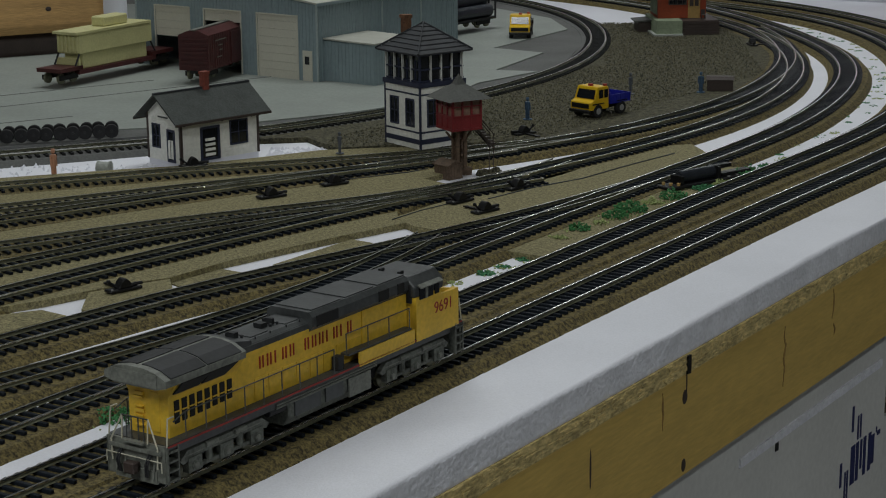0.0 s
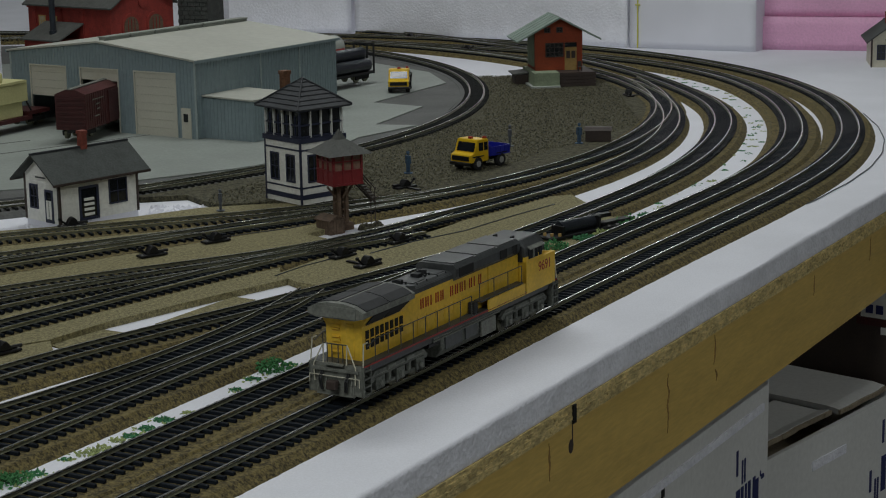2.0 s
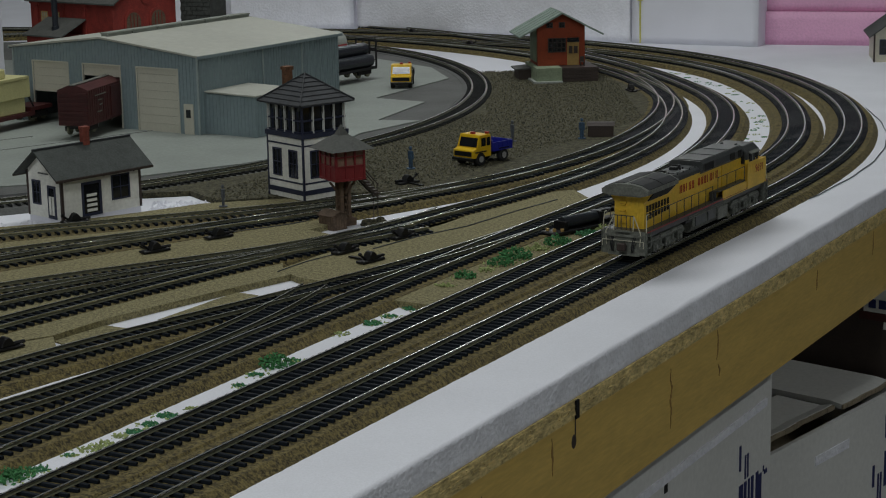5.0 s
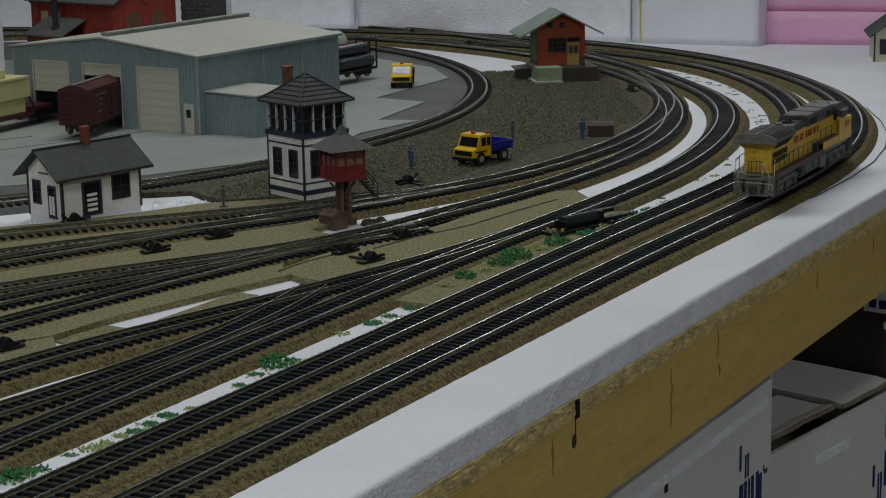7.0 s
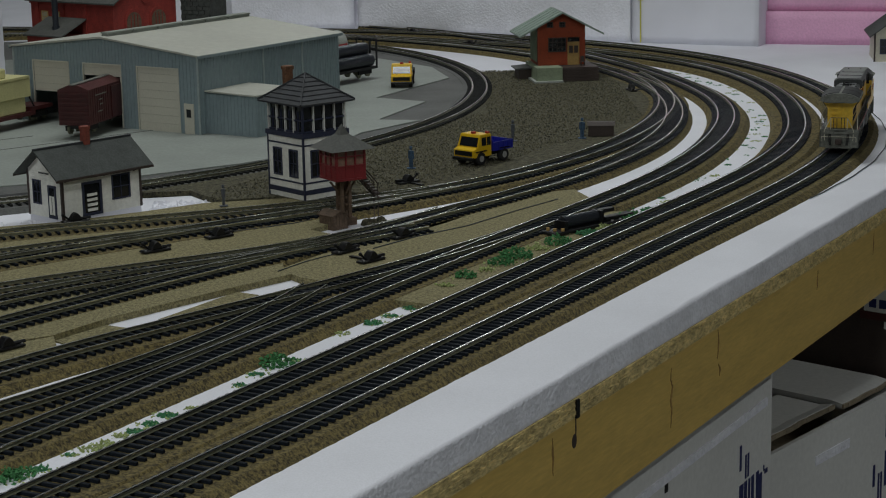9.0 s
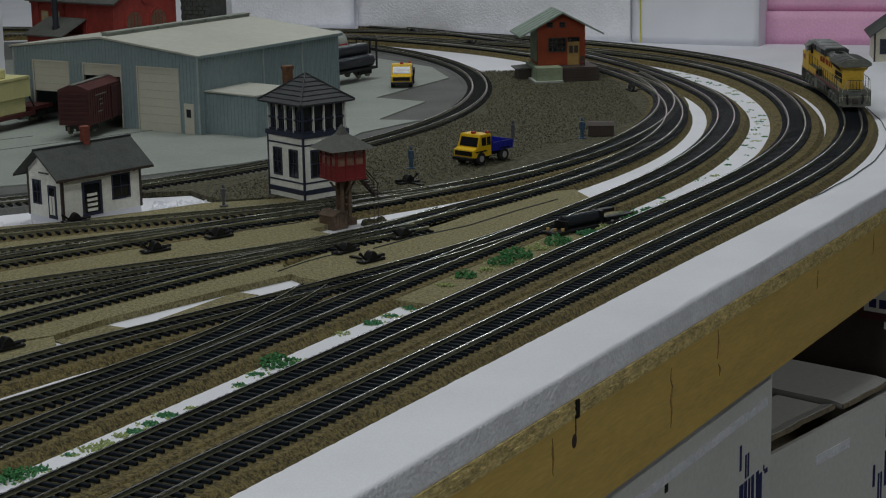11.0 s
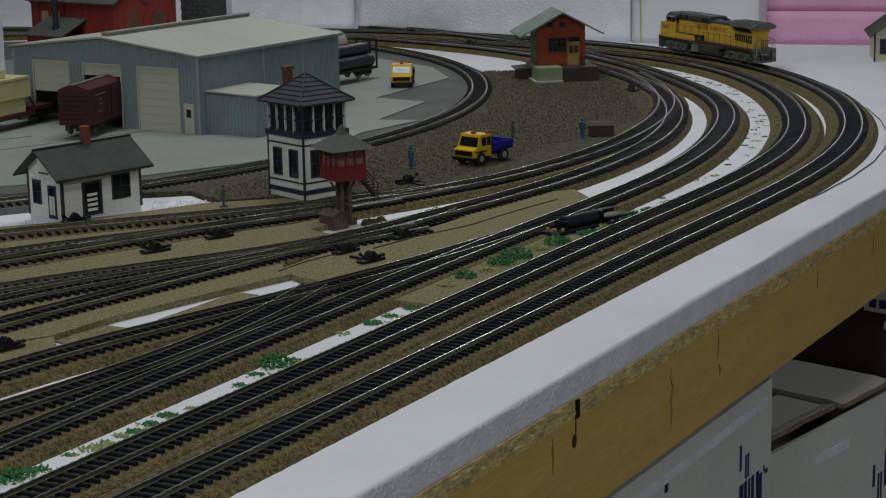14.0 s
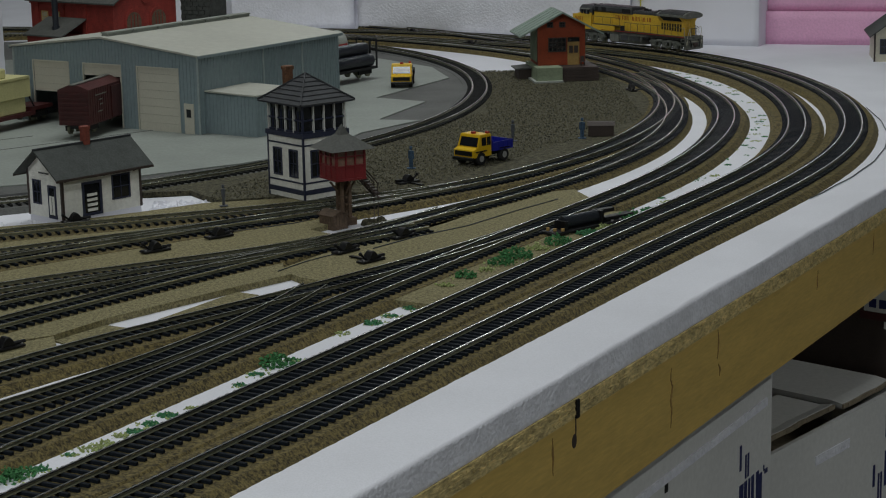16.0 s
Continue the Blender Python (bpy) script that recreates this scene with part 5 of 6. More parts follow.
def build_truck(m, tray_mat, tray_label, label):
    """A small cab-over lorry: x from its front to its rear, y to its right half-width."""
    top = thing("lorry", m, label, "lorry")
    bm = bmesh.new()
    slab(bm, [(0.0, 0.0075), (0.0, 0.0150), (0.0065, 0.0165), (0.0095, 0.0265), (0.0100, 0.0285), (0.0245, 0.0285), (0.0255, 0.0255), (0.0255, 0.0075)], "y", -0.0125, 0.0125)
    bevel(bm, 0.0009, 2)
    cab = part("cab", bm, TRUCK_YELLOW, top, "yellow cab")
    bm = bmesh.new()
    v = [bm.verts.new(p) for p in ((0.0064, -0.0108, 0.0175), (0.0064, 0.0108, 0.0175), (0.0090, 0.0104, 0.0258), (0.0090, -0.0104, 0.0258), (0.0080, -0.0108, 0.0175), (0.0080, 0.0108, 0.0175), (0.0105, 0.0104, 0.0258), (0.0105, -0.0104, 0.0258))]
    for f in ((0, 1, 2, 3), (7, 6, 5, 4), (0, 4, 5, 1), (2, 6, 7, 3), (1, 5, 6, 2), (3, 7, 4, 0)):
        bm.faces.new([v[i] for i in f])
    part("windshield", bm, GLASSY, cab, "dark windshield")
    for s in (-1, 1):
        part("side_window", boxes((0.0115, 0.0175, s * 0.0124 - 0.0004, s * 0.0124 + 0.0004, 0.0180, 0.0258), (0.0188, 0.0238, s * 0.0124 - 0.0004, s * 0.0124 + 0.0004, 0.0180, 0.0258)), GLASSY, cab, "dark side window")
    part("beacon", boxes((0.0125, 0.0155, -0.002, 0.002, 0.0285, 0.0305), (0.0215, 0.0245, -0.011, -0.008, 0.0285, 0.0305)), RED_TANK, cab, "red roof beacon")
    part("grille", boxes((-0.0006, 0.0006, -0.0105, 0.0105, 0.0095, 0.0138)), BLACK, cab, "black grille")
    bm = boxes((-0.0022, 0.0012, -0.0128, 0.0128, 0.0052, 0.0082))
    bevel(bm, 0.0006)
    part("bumper", bm, BLACK, top, "black bumper")
    part("chassis", boxes((0.002, 0.053, -0.0055, 0.0055, 0.0065, 0.0105)), BLACK, top, "black chassis")
    tray = part("tray", boxes((0.0275, 0.0555, -0.0130, 0.0130, 0.0112, 0.0128), (0.0275, 0.0555, -0.0130, -0.0121, 0.0128, 0.0195), (0.0275, 0.0555, 0.0121, 0.0130, 0.0128, 0.0195), (0.0275, 0.0285, -0.0121, 0.0121, 0.0128, 0.0215), (0.0546, 0.0555, -0.0121, 0.0121, 0.0128, 0.0195)), tray_mat, top, tray_label)
    for k in range(5):
        for y0 in (-0.0134, 0.0129):
            part("tray_rib", boxes((0.0285 + k * 0.0063, 0.0292 + k * 0.0063, y0, y0 + 0.0005, 0.0112, 0.0195)), tray_mat, tray)
    for x in (0.0105, 0.0430):
        for s in (-1, 1):
            bm = bmesh.new()
            rod(bm, (0, -0.0024, 0), (0, 0.0024, 0), 0.0062, 18)
            bevel(bm, 0.0005)
            w = part("wheel", bm, RUBBER, top, "black tyre", at=pose(x, s * 0.0108, 0.0062))
            bm = bmesh.new()
            rod(bm, (0, -0.0027, 0), (0, 0.0027, 0), 0.0030, 12)
            part("rim", bm, RIM, w, "grey rim")
            part("mudguard", boxes((x - 0.0075, x + 0.0075, s * 0.0108 - 0.0026, s * 0.0108 + 0.0026, 0.0126, 0.0136)), BLACK, top)
    return top


build_truck(place(0.021, 1.728, GROUND, 43), TRUCK_BLUE, "blue tipper tray", "yellow toy lorry with blue tipper tray on the ballast")
build_truck(place(-0.047, 2.287, GROUND, 3), BLACK, "dark tray", "yellow toy lorry facing the yard on the card pavement")


def build_figure(x, y, z, heading, cloth, h, label, base=True):
    """A little standing doll, one plain mesh."""
    bm = bmesh.new()
    k = h / 0.0205
    for s in (-1, 1):
        rod(bm, (0, s * 0.0010, 0.0), (0, s * 0.0009, 0.0098), 0.0010, 6, 0.0012)
        rod(bm, (0.0004, s * 0.0026, 0.0088), (0, s * 0.0021, 0.0162), 0.0006, 6, 0.0008)
    rod(bm, (0, 0, 0.0090), (0, 0, 0.0165), 0.0019, 8, 0.0021)
    ball(bm, (0, 0, 0.0188), 0.0015, 8, 1.15)
    rod(bm, (0, 0, 0.0196), (0, 0, 0.0206), 0.0016, 8, 0.0012)
    if base:
        rod(bm, (0, 0, -0.0002), (0, 0, 0.0006), 0.0042, 12)
    bmesh.ops.scale(bm, vec=(k, k, k), verts=bm.verts)
    return solid("doll", bm, cloth, label, "toy doll", place(x, y, z, heading), group="toy dolls")


build_figure(-0.028, 1.720, GROUND, 30, BLUE_CLOTH, 0.0205, "blue painted toy doll standing on ballast")
build_figure(0.0725, 1.867, GROUND, 80, GREY_CLOTH, 0.0210, "grey and flesh painted toy doll on ballast")
build_figure(0.1430, 1.877, GROUND, 10, BLUE_CLOTH, 0.0205, "blue painted toy doll beside a crate")
build_figure(-0.184, 1.553, GROUND, 60, GREY_CLOTH, 0.0180, "grey painted toy doll near the tower")
build_figure(-0.407, 1.468, Z_FOAM, 120, SKIN, 0.0250, "unpainted flesh-coloured toy doll on white foam", base=False)

bm = boxes((0, 0.026, 0, 0.013, 0.0, 0.011))
slab(bm, [(-0.0008, 0.011), (0.0138, 0.011), (0.0105, 0.0142), (0.0025, 0.0142)], "x", -0.001, 0.027)
crate = thing("crate", place(0.150, 1.887, GROUND, 96), "brown wooden crate with a hipped lid on ballast", "crate")
part("body", bm, TRIM_BROWN, crate)


# ---- orange station ----
def build_station():
    W, D, E, R = 0.0600, 0.055, 0.0490, 0.0650
    top = thing("station", place(0.1235, 2.342, GROUND + 0.0180, 83), "orange brick station with grey-green roof on a raised platform", "station")
    plat = part("platform", boxes((-0.006, 0.026, -0.0270, 0.057, -0.0180, 0.0)), PALE_GREEN, top, "mossy plastered platform")
    bm = boxes((0.0265, 0.0715, -0.024, 0.057, -0.0180, -0.0005))
    part("timber_dock", bm, TRIM_BROWN, top, "dark timber dock")
    for k in range(4):
        part("dock_board", boxes((0.0262, 0.0722, -0.0248, -0.024, -0.0175 + k * 0.0042, -0.0142 + k * 0.0042)), TRIM_BROWN, top)
    part("plinth", boxes((-0.010, 0.0262, -0.032, 0.060, -0.0182, -0.0160)), BASE_GREY, plat, "pale plinth")
    bm = bmesh.new()
    slab(bm, [(0, 0), (W, 0), (W, E), (W / 2, R), (0, E)], "y", 0, D)
    part("wall_shell", bm, ORANGE, top, "orange walls")
    part("side_infill", boxes((-0.0008, 0.0, 0.006, D - 0.004, 0.004, E - 0.003)), PALE_GREEN, top, "grey-green side wall panel")
    sl = (R - E) / (W / 2)
    for s, o in ((-1, 0.024), (1, 0.022)):
        a = -o if s < 0 else W + o
        zl = E - o * sl
        bm = bmesh.new()
        slab(bm, [(a, zl), (W / 2, R), (W / 2, R + 0.0016), (a, zl + 0.0016)], "y", -0.010, D + 0.016)
        roof = part("roof_slope", bm, GREEN_ROOF, top, "grey-green boarded roof slope")
        for k in range(5):
            y0 = -0.010 + k * 0.0165
            bm = bmesh.new()
            slab(bm, [(a, zl + 0.0014), (W / 2, R + 0.0014), (W / 2, R + 0.0022), (a, zl + 0.0022)], "y", y0, y0 + 0.0007)
            part("batten", bm, GREEN_ROOF, roof)
    framed(top, "x", 0, 0.0130, 0.0360, 0.0165, 0.0345, TRIM_BROWN, GLASSY, 4, 3)
    framed(top, "x", 0, 0.0115, 0.0195, 0.0470, 0.0540, TRIM_BROWN, GLASSY, 2, 2)
    framed(top, "x", 0, 0.0270, 0.0350, 0.0470, 0.0540, TRIM_BROWN, GLASSY, 2, 2)
    d = framed(top, "x", 0, 0.0375, 0.0525, 0.0, 0.0345, TAN, TAN, 2, 1, name="door")
    part("pane", boxes((0.0395, 0.0440, -0.0016, -0.0005, 0.015, 0.024), (0.0460, 0.0505, -0.0016, -0.0005, 0.015, 0.024)), TRIM_BROWN, d, "brown pane")
    part("fanlight", boxes((0.0375, 0.0525, -0.0016, -0.0005, 0.0290, 0.0345)), GLASSY, d, "dark fanlight")
    bm = bmesh.new()
    slab(bm, [(0.006, -0.004), (-0.026, -0.006), (-0.026, -0.0045), (0.006, -0.0022)], "y", 0.012, 0.050)
    part("side_step", bm, GREY_ROOF, top, "grey loading ramp")
    part("ramp_wall", boxes((-0.022, -0.0062, 0.014, 0.047, -0.0180, -0.0062)), TRIM_BROWN, top)
    return top


build_station()
ch = thing("chair", place(0.177, 2.336, GROUND + 0.0175, 83), "tiny dark wooden chair on the station dock", "chair")
part("seat", boxes((0, 0.005, 0, 0.005, 0.0048, 0.0055)), TRIM_BROWN, ch)
part("backrest", boxes((0, 0.005, 0.0045, 0.005, 0.0055, 0.012)), TRIM_BROWN, ch)
for x in (0.0, 0.0043):
    for y in (0.0, 0.0043):
        part("leg", boxes((x, x + 0.0007, y, y + 0.0007, 0, 0.0048)), TRIM_BROWN, ch)


# ---- cars behind the warehouse ----
def build_pipe_car():
    m = place(-0.092, 2.395, 0.0, 214)
    top = thing("pipe_car", m, "black bulkhead flatcar behind the warehouse", "flatcar")
    part("deck", boxes((0, 0.15, -0.016, 0.016, 0.0095, 0.0125)), GREY_DARK, top)
    bm = bmesh.new()
    for y in (-0.0155, -0.0052, 0.0052, 0.0155):
        box(bm, 0.0, 0.0022, y - 0.0008, y + 0.0008, 0.0125, 0.047)
    for z in (0.020, 0.034, 0.046):
        box(bm, 0.0, 0.0018, -0.0155, 0.0155, z, z + 0.0014)
    part("bulkhead", bm, GREY_DARK, top, "black open bulkhead")
    b = part("bogie", boxes((0.008, 0.036, -0.0125, -0.0105, 0.004, 0.0095), (0.008, 0.036, 0.0105, 0.0125, 0.004, 0.0095)), DARK, top, "black bogie")
    for x in (0.0125, 0.0315):
        for s in (-1, 1):
            wheel(b, x, s * 0.0088, 0.0055, 0.0055, 0.0025, RAIL_WEB)
    for y, z in ((-0.0085, 0.0205), (0.0085, 0.0205), (0.0, 0.0345)):
        bm = bmesh.new()
        n = 20
        rings = []
        for x, r in ((0.006, 0.0066), (0.006, 0.0080), (0.14, 0.0080), (0.14, 0.0066)):
            rings.append([bm.verts.new((x, r * math.cos(2 * math.pi * k / n), r * math.sin(2 * math.pi * k / n))) for k in range(n)])
        for a, c in ((0, 1), (1, 2), (2, 3), (3, 0)):
            for k in range(n):
                bm.faces.new((rings[a][k], rings[a][(k + 1) % n], rings[c][(k + 1) % n], rings[c][k]))
        solid("pipe", bm, PIPE, "large blue-black pipe loaded on a flatcar", "pipe", m @ pose(0, y, z), group="pipe load", smooth=False)


build_pipe_car()
tank = thing("tank_car", place(-0.135, 2.520, 0.0, 214), "beige and red tank car behind the pipe load", "tank car")
bm = bmesh.new()
rod(bm, (0.0, 0, 0.029), (0.13, 0, 0.029), 0.0165, 24)
bevel(bm, 0.002, 2)
part("tank", bm, BASE_GREY, tank, "beige tank", smooth=True)
bm = bmesh.new()
rod(bm, (0.002, 0, 0.027), (0.03, 0, 0.027), 0.0166, 24)
part("band", bm, RED_TANK, tank, "red band")
part("underframe", boxes((0.0, 0.13, -0.010, 0.010, 0.005, 0.0125)), DARK, tank, "black underframe")
for x in (0.02, 0.11):
    for s in (-1, 1):
        wheel(tank, x, s * 0.0088, 0.0055, 0.0055, 0.0025, RAIL_WEB)


# ---- brick engine house and stone tower at the back ----
def build_engine_house():
    top = thing("engine_house", place(-0.437, 2.540, GROUND, 38), "dark red brick engine house with arched windows and grey roof", "engine house")
    D, W, E, R = 0.115, 0.170, 0.0905, 0.125
    bm = bmesh.new()
    slab(bm, [(0, 0), (D, 0), (D, E), (D / 2, R), (0, E)], "y", 0, W)
    part("wall_shell", bm, BRICK_RED, top, "red brick walls")
    for s in (0, 1):
        a, b = (-0.006, D / 2) if s == 0 else (D + 0.006, D / 2)
        zl = E - 0.006 * (R - E) / (D / 2)
        bm = bmesh.new()
        slab(bm, [(a, zl), (b, R), (b, R + 0.002), (a, zl + 0.002)], "y", -0.006, W + 0.006)
        part("roof_slope", bm, GREY_ROOF, top, "grey roof slope")
    # arched windows on the gable, set in brick rings
    for cx in (0.034, 0.080):
        n = 12
        arch = [(cx - 0.013, 0.030)] + [(cx - 0.013 * math.cos(math.pi * k / n), 0.062 + 0.013 * math.sin(math.pi * k / n)) for k in range(n + 1)] + [(cx + 0.013, 0.030)]
        ring = [(cx + (p - cx) * 1.25, 0.028 + (z - 0.028) * 1.09) for p, z in arch]
        bm = bmesh.new()
        slab(bm, ring, "y", -0.0016, 0.0005)
        arched = part("arch_surround", bm, BRICK_RED, top, "proud brick arch")
        bm = bmesh.new()
        slab(bm, arch, "y", -0.0022, -0.0012)
        part("pane", bm, TIMBER, arched, "brown arched pane")
        bm = bmesh.new()
        for k in (-0.006, 0.0, 0.006):
            box(bm, cx + k - 0.0005, cx + k + 0.0005, -0.0027, -0.0020, 0.030, 0.072)
        part("glazing_bar", bm, BRICK_RED, arched)
    bm = bmesh.new()
    rod(bm, (D / 2, -0.0015, 0.093), (D / 2, 0.001, 0.093), 0.0075, 16)
    part("round_window", bm, BRICK_RED, top, "round brick ornament")
    for y in (0.110, 0.134):
        w = framed(top, "y", 0, y, y + 0.014, 0.050, 0.074, TAN, PALE_PANE, 3, 3)
    for y in (0.0, 0.055, 0.100, 0.153):
        part("pilaster", boxes((-0.0022, 0.0005, y, y + 0.007, 0, 0.086)), BRICK_RED, top, "brick pilaster")
    part("cornice", boxes((-0.0028, 0.0005, 0, W, 0.084, 0.0885)), BRICK_RED, top, "brick cornice")
    # lean-to with a grey roof and a stack
    lean = part("lean_to", boxes((-0.045, -0.002, 0.058, 0.128, 0, 0.0445)), BRICK_RED, top, "low brick lean-to")
    bm = bmesh.new()
    slab(bm, [(-0.049, 0.0445), (-0.002, 0.0650), (-0.002, 0.0668), (-0.049, 0.0465)], "y", 0.054, 0.132)
    part("lean_roof", bm, GREY_ROOF, lean, "grey lean-to roof")
    for y in (0.068, 0.088, 0.108):
        framed(top, "y", -0.045, y, y + 0.010, 0.020, 0.034, TAN, GLASSY, 2, 2)
    bm = bmesh.new()
    rod(bm, (-0.030, 0.085, 0.052), (-0.030, 0.085, 0.135), 0.0042, 14)
    rod(bm, (-0.030, 0.085, 0.052), (-0.030, 0.085, 0.058), 0.0054, 14)
    part("stack", bm, PIPE, top, "blue-black smoke stack")
    return top


build_engine_house()
st = thing("stone_tower", place(-0.352, 2.66, GROUND, 20), "dark rough stone tower behind the warehouse", "tower")
part("core", boxes((0, 0.05, -0.034, 0.012, 0, 0.135)), STONE_DARK, st)
rnd = random.Random(8)
bm = bmesh.new()
for k in range(22):
    for j in range(5):
        y = -0.034 + j * 0.0092 + (k % 2) * 0.003
        box(bm, -0.0008 - rnd.uniform(0, 0.0012), 0.0005, y, min(0.012, y + 0.0085), 0.002 + k * 0.006, 0.0072 + k * 0.006)
tagged(part("stone", bm, STONE_DARK, st), kind="stuff")
solid("foam_post", boxes((0, 0.02, -0.008, 0.004, 0, 0.14)), FOAM_CUT, "upright pale foam offcut by the stone tower", "foam block", place(-0.312, 2.70, Z_FOAM, 20))


# ---- foam walls at the back ----
def foam_block(name, x0, y0, x1, y1, z0, z1, material, label, depth=0.16, rough=0.0015):
    """A block whose front face runs from one place to another; its faces are broken up a little."""
    a, b = Vector((x0, y0, 0)), Vector((x1, y1, 0))
    w = (b - a).length
    bm = bmesh.new()
    nx, nz = max(2, int(w / 0.012)), max(2, int((z1 - z0) / 0.010))
    grid = []
    for i in range(nx + 1):
        col = []
        for j in range(nz + 1):
            edge = 0.003 if j in (0, nz) or i in (0, nx) else 0
            x, z = w * i / nx, z0 + (z1 - z0) * j / nz
            d = rough * noise.noise((x * 60 + x0 * 9, z * 60, z0 * 30)) + rough * 0.8 * noise.noise((x * 160, z * 160, 4))
            col.append(bm.verts.new((x, d + edge * 0.35, z)))
        grid.append(col)
    for i in range(nx):
        for j in range(nz):
            bm.faces.new((grid[i][j], grid[i + 1][j], grid[i + 1][j + 1], grid[i][j + 1]))
    back = [[bm.verts.new((w * i, depth, z)) for z in (z0, z1)] for i in (0, 1)]
    bm.faces.new([g[nz] for g in grid] + [back[1][1], back[0][1]])
    bm.faces.new([g[0] for g in grid][::-1] + [back[0][0], back[1][0]])
    bm.faces.new(grid[0] + [back[0][1], back[0][0]])
    bm.faces.new(grid[nx][::-1] + [back[1][0], back[1][1]])
    bm.faces.new((back[0][0], back[0][1], back[1][1], back[1][0]))
    ang = math.degrees(math.atan2(y1 - y0, x1 - x0))
    for f in bm.faces:
        f.smooth = len(f.verts) == 4 and f.calc_area() < 0.001
    return solid(name, bm, material, label, "foam block", pose(x0, y0, 0, 0, 0, ang), group="foam blocks", kind="structure")


foam_block("foam_block", -0.62, 3.13, -0.138, 3.09, Z_FOAM, 0.073, FOAM_ROUGH, "rough broken white foam block standing behind the tracks", rough=0.0022)
foam_block("foam_block", -0.132, 3.062, 0.285, 2.800, Z_FOAM, 0.069, FOAM_ROUGH, "rough broken white foam block standing behind the tracks", rough=0.0022)
foam_block("foam_block", 0.288, 2.798, 0.462, 2.712, Z_FOAM, 0.0700, FOAM, "smooth white foam block standing behind the tracks", rough=0.0003)
foam_block("foam_slab", -0.62, 3.135, -0.138, 3.10, 0.0735, 0.150, FOAM, "white foam slab laid on a foam block")
foam_block("foam_slab", -0.135, 3.066, 0.285, 2.802, 0.0695, 0.119, PINK, "pink foam slab laid on white foam blocks", rough=0.001)
foam_block("foam_slab", 0.286, 2.801, 0.462, 2.715, 0.0705, 0.114, PINK, "pink foam slab laid on white foam blocks", rough=0.001)
foam_block("foam_slab", -0.15, 3.085, 0.47, 2.722, 0.1195, 0.20, FOAM, "white foam slab on top of the pink foam")
foam_block("foam_slab", 0.472, 2.745, 1.25, 2.52, Z_FOAM, 0.0385, PINK, "pink foam slab lying on the bench", rough=0.001, depth=0.3)
foam_block("foam_slab", 0.474, 2.752, 1.25, 2.528, 0.0390, 0.0720, PINK, "pink foam slab lying on another", rough=0.001, depth=0.3)
foam_block("foam_slab", 0.474, 2.755, 0.515, 2.743, 0.0725, 0.1050, PINK, "short pink foam offcut on the stack", rough=0.001)
foam_block("foam_slab", 0.518, 2.742, 1.25, 2.53, 0.0725, 0.0960, FOAM, "white foam slab on the pink stack", rough=0.0006, depth=0.3)
foam_block("foam_slab", 0.53, 2.75, 1.25, 2.542, 0.0965, 0.16, FOAM, "white foam slab on the pink stack", rough=0.0006, depth=0.3)
bm = bmesh.new()
for a, b in (((0.2998, 2.7905, -0.0085), (0.2995, 2.7900, 0.06)), ((0.2995, 2.7900, 0.06), (0.3000, 2.7905, 0.12)), ((0.296, 2.7915, 0.055), (0.303, 2.789, 0.0548))):
    rod(bm, a, b, 0.0011, 6)
solid("string", bm, YSTRING, "yellow string hanging down the foam block", "string")

# plank and foam behind the pavement
plank = foam_block("plank", -1.30, 1.72, -0.535, 2.187, 0.022, 0.074, PLANK, "pale knotted pine plank standing behind the pavement", depth=0.018, rough=0.0)
plank["category"] = "plank"
for u, z in ((0.62, 0.055), (0.70, 0.040), (0.72, 0.062), (0.83, 0.050), (0.66, 0.036)):
    bm = bmesh.new()
    ball(bm, (0, 0, 0), 1, 10)
    bmesh.ops.scale(bm, vec=(0.0038, 0.0005, 0.0028), verts=bm.verts)
    part("knot", bm, TRIM_BROWN, plank, "brown knot", at=pose(u, 0, z))
# dark brown block drawn where the gap below the plank lies in shadow
b = foam_block("dark_beam", -1.30, 1.735, -0.535, 2.202, Z_FOAM, 0.0215, TRIM_BROWN, "dark strip drawn for the shadowed gap under the pine plank", depth=0.03, rough=0.0)
b["category"] = "beam"
foam_block("foam_slab", -1.30, 1.765, -0.52, 2.245, Z_FOAM, 0.130, FOAM, "white foam slab standing behind the plank")


# ---- switch machines ----
def build_switch(m):
    top = thing("switch_machine", m, "black switch machine with a lever beside a turnout", "switch machine", "switch machines")
    bm = boxes((-0.0115, 0.0115, -0.0042, 0.0042, 0, 0.0018))
    bevel(bm, 0.0005)
    part("base", bm, BLACK, top)
    bm = bmesh.new()
    slab(bm, [(-0.0055, 0.0018), (0.0055, 0.0018), (0.0030, 0.0056), (0.0012, 0.0078), (-0.0012, 0.0078), (-0.0030, 0.0056)], "y", -0.0034, 0.0034)
    bevel(bm, 0.0006)
    part("housing", bm, BLACK, top)
    bm = bmesh.new()
    rod(bm, (-0.0045, 0, 0.0018), (-0.0100, 0.0005, 0.0065), 0.0009, 6)
    ball(bm, (-0.0102, 0.0005, 0.0068), 0.0015, 8)
    rod(bm, (0.0045, -0.0015, 0.0030), (0.0125, -0.0015, 0.0030), 0.0012, 6)
    part("lever", bm, BLACK, top)
    part("drawbar", boxes((-0.0016, 0.0016, 0.0042, 0.0210, 0.0004, 0.0014)), BLACK, top, "flat black drawbar")
    for x in (-0.0095, 0.0095):
        bm = bmesh.new()
        rod(bm, (x, -0.0025, 0.0018), (x, -0.0025, 0.0024), 0.0008, 8)
        part("screw", bm, RIM, top, "steel screw")
    return top


